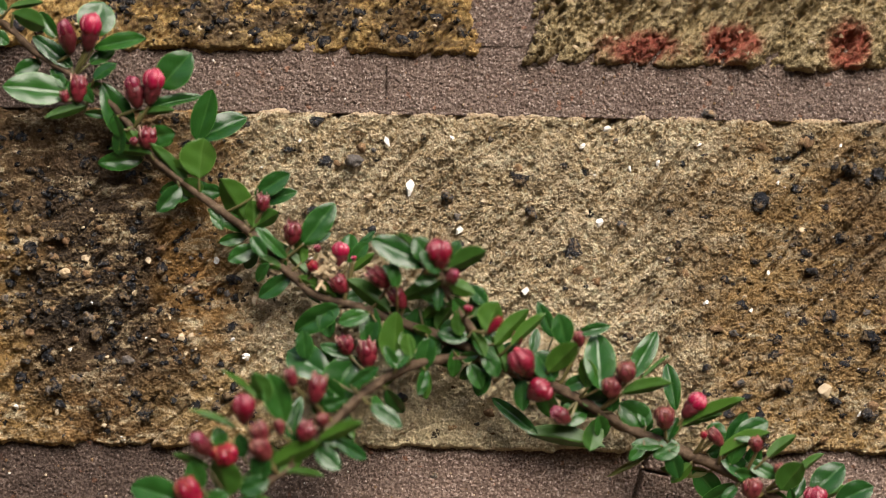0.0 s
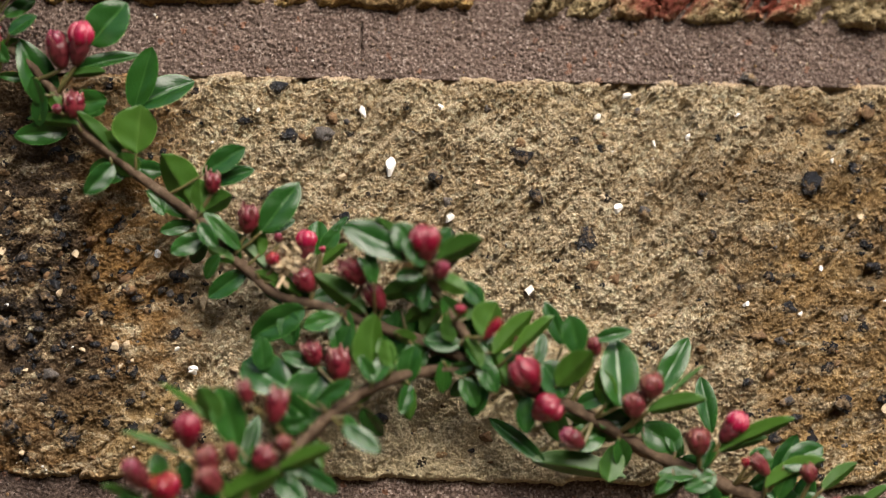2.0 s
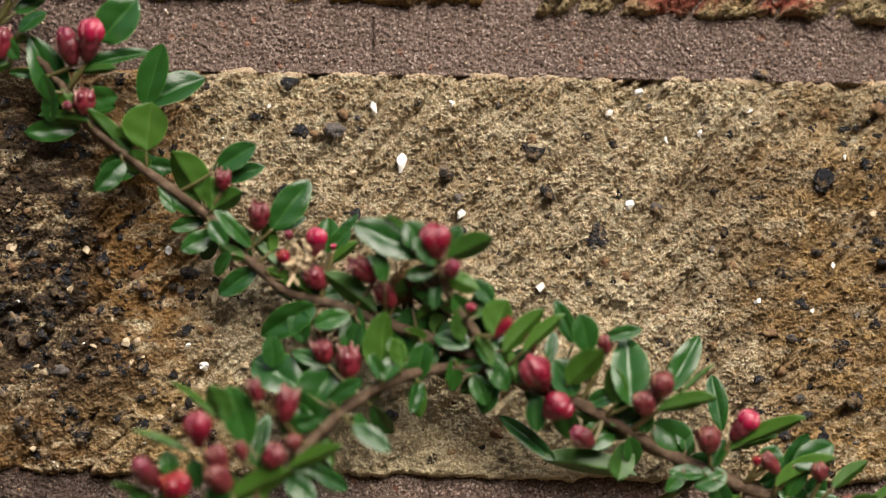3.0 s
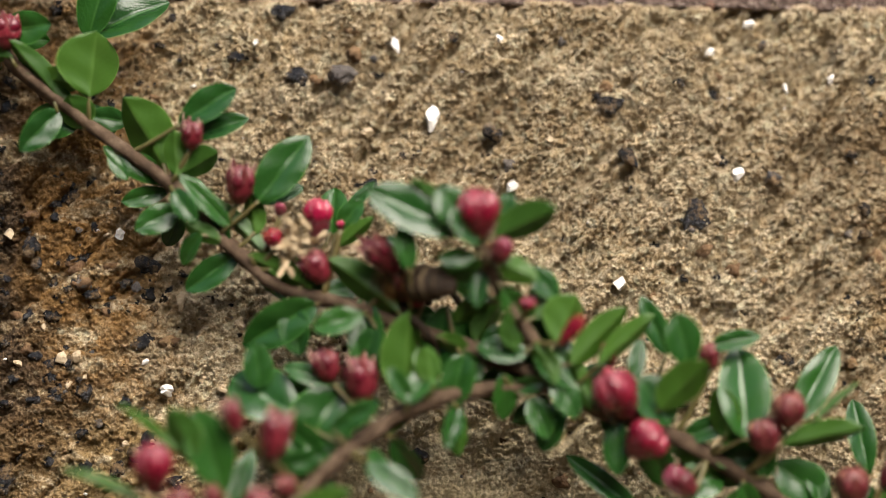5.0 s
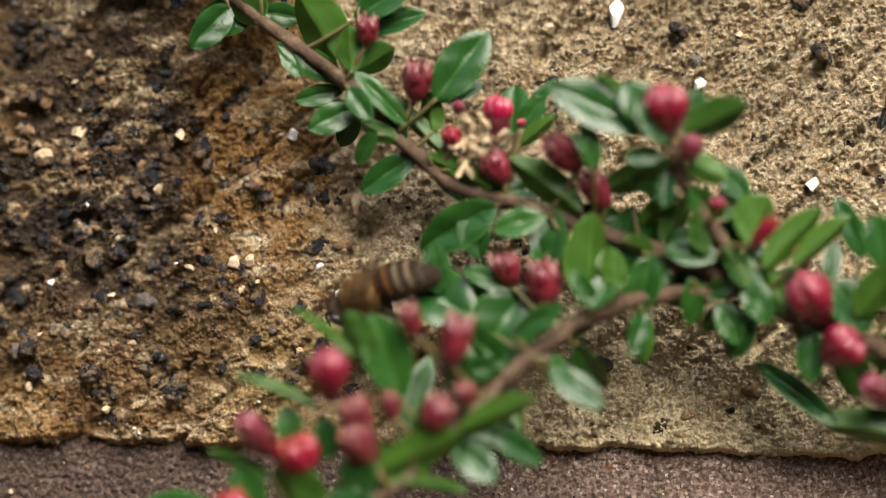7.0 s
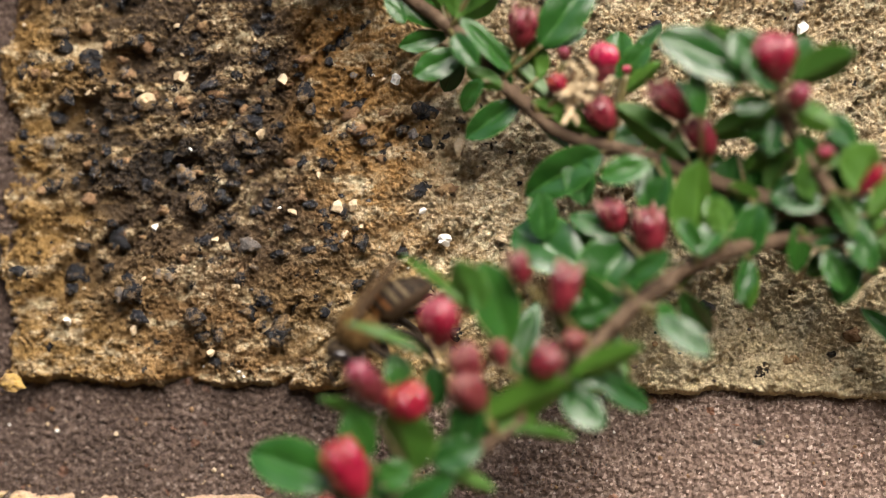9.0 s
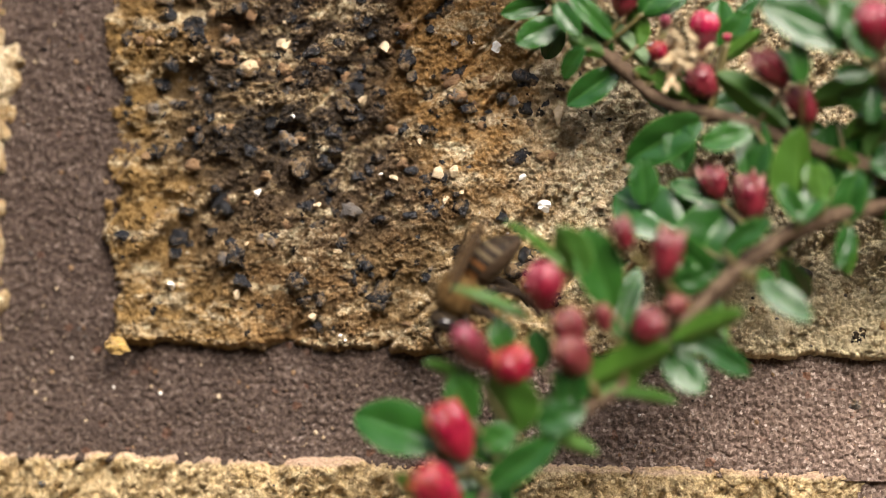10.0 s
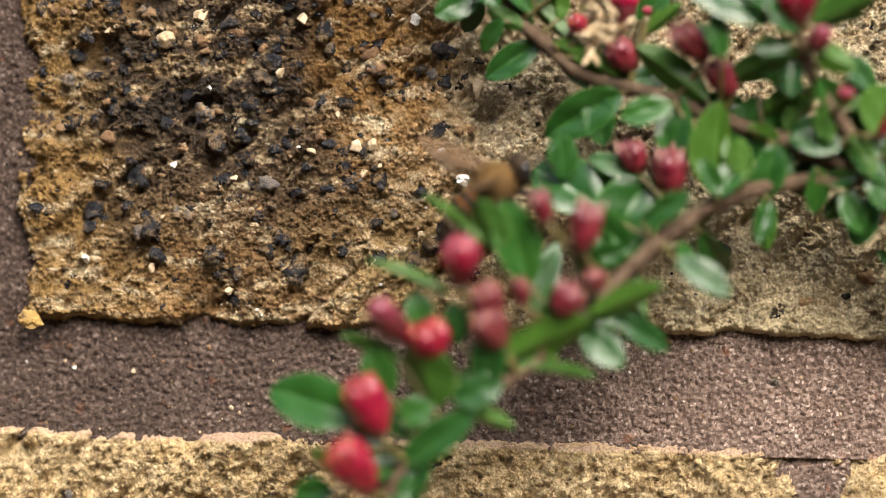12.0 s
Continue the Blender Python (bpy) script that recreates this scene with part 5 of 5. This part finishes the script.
def build_bee():
    bee = tagged(new("honey_bee"), "brown furry honey bee with a striped abdomen feeding at the buds", "bee")
    v, f = blob(2.4, 2.05, 1.95, fuzz=0.06)
    hv, hf = hairs(2200, 2.4, 2.05, 1.95, 0.75, 1)
    n = len(v)
    part("thorax", mesh_of("thorax", v + hv, f + [tuple(n + i for i in q) for q in hf], [bee_fur]), bee, label="thorax with tawny fur")
    v, f = blob(1.05, 1.75, 1.6, fuzz=0.04)
    hv, hf = hairs(500, 1.05, 1.75, 1.6, 0.4, 2)
    n = len(v)
    head = part("head", mesh_of("head", v + hv, f + [tuple(n + i for i in q) for q in hf], [bee_face]), bee, pose(2.95 * MM, 0, -0.45 * MM, 0, 25, 0))
    ev, ef = blob(0.62, 0.42, 1.05, 12, 10)
    eye = mesh_of("eye", ev, ef, [bee_eye.mat])
    for s in (-1, 1):
        part("eye", eye, head, pose(0.2 * MM, s * 1.45 * MM, 0.15 * MM, 0, 0, s * -15), "glossy black compound eye")
        tv, tf = tube([(0.8, 0.45 * s, 0.3), (1.7, 0.8 * s, 0.9), (2.6, 1.3 * s, 0.3), (3.3, 1.6 * s, -0.5)], [0.13, 0.13, 0.12, 0.1], 6)
        part("antenna", mesh_of("antenna", tv, tf, [bee_dark]), head)
    tv, tf = tube([(0.5, 0, -1.2), (0.9, 0, -2.2), (0.9, 0, -3.4)], [0.3, 0.2, 0.1], 6)
    part("tongue", mesh_of("tongue", tv, tf, [bee_amber]), head)
    # abdomen: overlapping plates, each a ring band
    abdomen = None
    prof = [(-1.6, 0.8), (-2.0, 1.5), (-2.8, 2.0), (-3.8, 2.16), (-4.9, 2.12), (-6.0, 1.9), (-7.0, 1.5), (-7.8, 1.0), (-8.4, 0.2)]
    tops = [bee_amber, bee_amber, bee_dark, bee_dark, bee_dark, bee_dark, bee_dark, bee_dark]
    ends = [bee_dark, bee_dark, bee_amber, bee_pale, bee_pale, bee_pale, bee_dark, bee_dark]
    share = [0.7, 0.75, 0.55, 0.64, 0.66, 0.92, 0.9, 0.9]
    for k in range(8):
        (xa, ra), (xb, rb) = prof[k], prof[k + 1]
        for mat, lo, hi, grow in ((tops[k], 0.0, share[k], 1.0), (ends[k], share[k], 1.0, 0.985)):
            ring = []
            for t in (lo, (lo + hi) / 2, hi):
                x, r = xa + (xb - xa) * t, (ra + (rb - ra) * t) * grow
                drop = 0.035 * (x + 1.8) ** 2
                ring.append([(x * MM, r * math.cos(a) * MM, (r * 0.9 * math.sin(a) - drop) * MM) for a in [2 * math.pi * q / 20 for q in range(20)]])
            vv = [p for rr in ring for p in rr]
            ff = [(i * 20 + q, (i + 1) * 20 + q, (i + 1) * 20 + (q + 1) % 20, i * 20 + (q + 1) % 20) for i in range(2) for q in range(20)]
            if lo == 0.0 and k == 0:
                ff.append(tuple(range(20)))
            under = [1 if math.sin(2 * math.pi * (q[0] % 20 + 0.5) / 20) < -0.05 else 0 for q in ff]
            me = mesh_of("abdomen" if abdomen is None else "band", vv, ff, [mat, bee_belly], slots=under)
            if abdomen is None:
                abdomen = part("abdomen", me, bee, label="tapered abdomen with dark and pale bands")
            else:
                part("band", me, abdomen)
    # legs, three a side
    for s in (-1, 1):
        for foot in ([(1.2, 0.9 * s, -1.3), (1.9, 2.0 * s, -1.9), (3.0, 2.3 * s, -3.0), (3.5, 2.0 * s, -4.1)],
                     [(0.1, 1.1 * s, -1.4), (0.2, 2.5 * s, -2.0), (-0.2, 3.0 * s, -3.6), (0.3, 2.9 * s, -4.8)],
                     [(-1.0, 1.0 * s, -1.3), (-2.2, 2.3 * s, -1.8), (-3.4, 2.9 * s, -3.4), (-3.6, 3.0 * s, -5.4), (-3.0, 3.0 * s, -7.4)]):
            lv, lf = tube(foot, [0.38, 0.38, 0.42, 0.34, 0.14][: len(foot)], 7, 0.2)
            part("leg", mesh_of("leg", lv, lf, [bee_dark]), bee)
    wings = []
    for s in (-1, 1):
        for name, length, wide, back, x0 in (("forewing", 8.8, 2.9, 0.0, 0.7), ("hindwing", 6.2, 2.0, 0.5, -0.5)):
            vv, ff = [], []
            for i in range(9):
                v = i / 8
                half = wide * 0.5 * math.sin(math.pi * min(0.97, 0.08 + 0.86 * v)) ** 0.7
                mid = -0.12 * wide * math.sin(math.pi * v)
                for j in (-1, -0.4, 0.2, 1):
                    vv.append((-length * v * MM, (mid + half * j) * MM, 0.10 * math.sin(5 * j + 6 * v) * MM))
            for i in range(8):
                for j in range(3):
                    a = i * 4 + j
                    ff.append((a, a + 1, a + 5, a + 4))
            ob = part(name, mesh_of(name, vv, ff, [wing_mat.mat]), bee, None, "clear brownish veined wing")
            wings.append((ob, s, x0, back))
    return bee, wings


bee, wings = build_bee()
bee.scale = (1.12, 1.12, 1.12)


def bee_pose(x, y, z, course, lean, roll):
    """The bee's place in mm; course: its heading in the wall's plane (0 right, 90 up); lean: head out from the wall;
    roll: 0 shows its back, 90 its side with the back to the left of the course."""
    c, l, r = radians(course), radians(lean), radians(roll)
    a = Vector((math.cos(c) * math.cos(l), -math.sin(l), math.sin(c) * math.cos(l)))
    out = Vector((0, -1, 0))
    n = (out - a * out.dot(a)).normalized()
    left = n.cross(a)
    top = n * math.cos(r) + left * math.sin(r)
    m = Matrix((a, top.cross(a), top)).transposed().to_4x4()
    m.translation = Vector((x, y, z)) * MM
    return m


def motions():
    walk(bee, [(t, bee_pose(*row)) for t, *row in (
        (0, 94.8, -6.5, 34.9, -148, -45, -40),
        (0.5, 95.6, -6.5, 34.6, -157, -44, -40),
        (1, 94.6, -6.5, 34.0, -155, -50, -40),
        (1.5, 93.8, -6.5, 33.9, -156, -50, -40),
        (2, 93.9, -6.5, 33.9, -145, -50, -40),
        (2.5, 95.6, -6.5, 32.7, -153, -47, -40),
        (3, 90.1, -8.0, 31.1, -154, -50, -45),
        (3.5, 88.4, -8.0, 29.5, -140, -44, -45),
        (3.7, 88.4, -8.0, 29.4, -140, -44, -45),
        (5.3, 84.5, -9.0, 29.9, 179, -44, -50),
        (5.5, 84.5, -9.0, 29.8, 176, -39, -50),
        (5.8, 80.4, -9.0, 26.5, -151, -41, -50),
        (6, 76.9, -9.0, 24.8, -154, -28, -50),
        (6.2, 74.0, -9.0, 25.1, -169, -23, -55),
        (6.5, 65.1, -9.0, 18.5, -162, -8, -55),
        (6.8, 65.0, -9.0, 18.1, -158, 0, -55),
        (7, 61.4, -9.0, 17.5, -154, -20, -55),
        (7.2, 57.6, -9.0, 15.6, -156, -29, -55),
        (7.5, 58.6, -9.0, 15.5, -144, 0, -60),
        (7.7, 57.6, -9.0, 14.2, -145, 0, -60),
        (9.3, 48.9, -9.5, 7.4, -134, 0, -74),
        (9.5, 49.3, -9.5, 7.5, -134, 0, -74),
        (10, 49.0, -9.5, 7.5, -125, 0, -74),
        (10.5, 48.0, -9.5, 7.0, -115, 0, -74),
        (11, 47.2, -9.5, 8.8, -105, 0, -74),
        (11.2, 47.6, -9.5, 7.8, -114, 0, -74),
        (11.3, 49.9, -10.5, 9.7, -150, -50, -85),
        (11.4, 51.3, -11.0, 10.8, 90, -75, -15),
        (11.5, 53.0, -11.5, 10.3, 90, -75, 42),
        (11.6, 53.8, -11.0, 12.0, 32, -50, 35),
        (11.7, 54.0, -11.0, 15.3, 32, -13, 55),
        (11.8, 56.1, -11.0, 15.1, 42, -33, 55),
        (12, 62.1, -11.0, 17.0, 43, 0, 60),
    )])
    for ob, s, x0, back in wings:
        rows = []
        for t, spread, lift, tilt in ((0, 32, 15, 31), (0.5, 24, 15, 31), (2.5, 34, 15, 31), (3.0, 34, 10, 31), (5.3, 28, 20, 31), (6.2, 30, 25, 31),
                                      (9.3, 14, 20, 12), (11.2, 14, 20, 12), (11.4, 88, 0, 31), (11.5, 92, 0, 31), (11.7, 70, 20, 31), (12, 66, 20, 31)):
            rows.append((t, pose(x0 * MM, s * 1.1 * MM, 1.35 * MM, lift * s * -1, tilt, -s * (spread + 6 * back))))
        walk(ob, rows)


motions()
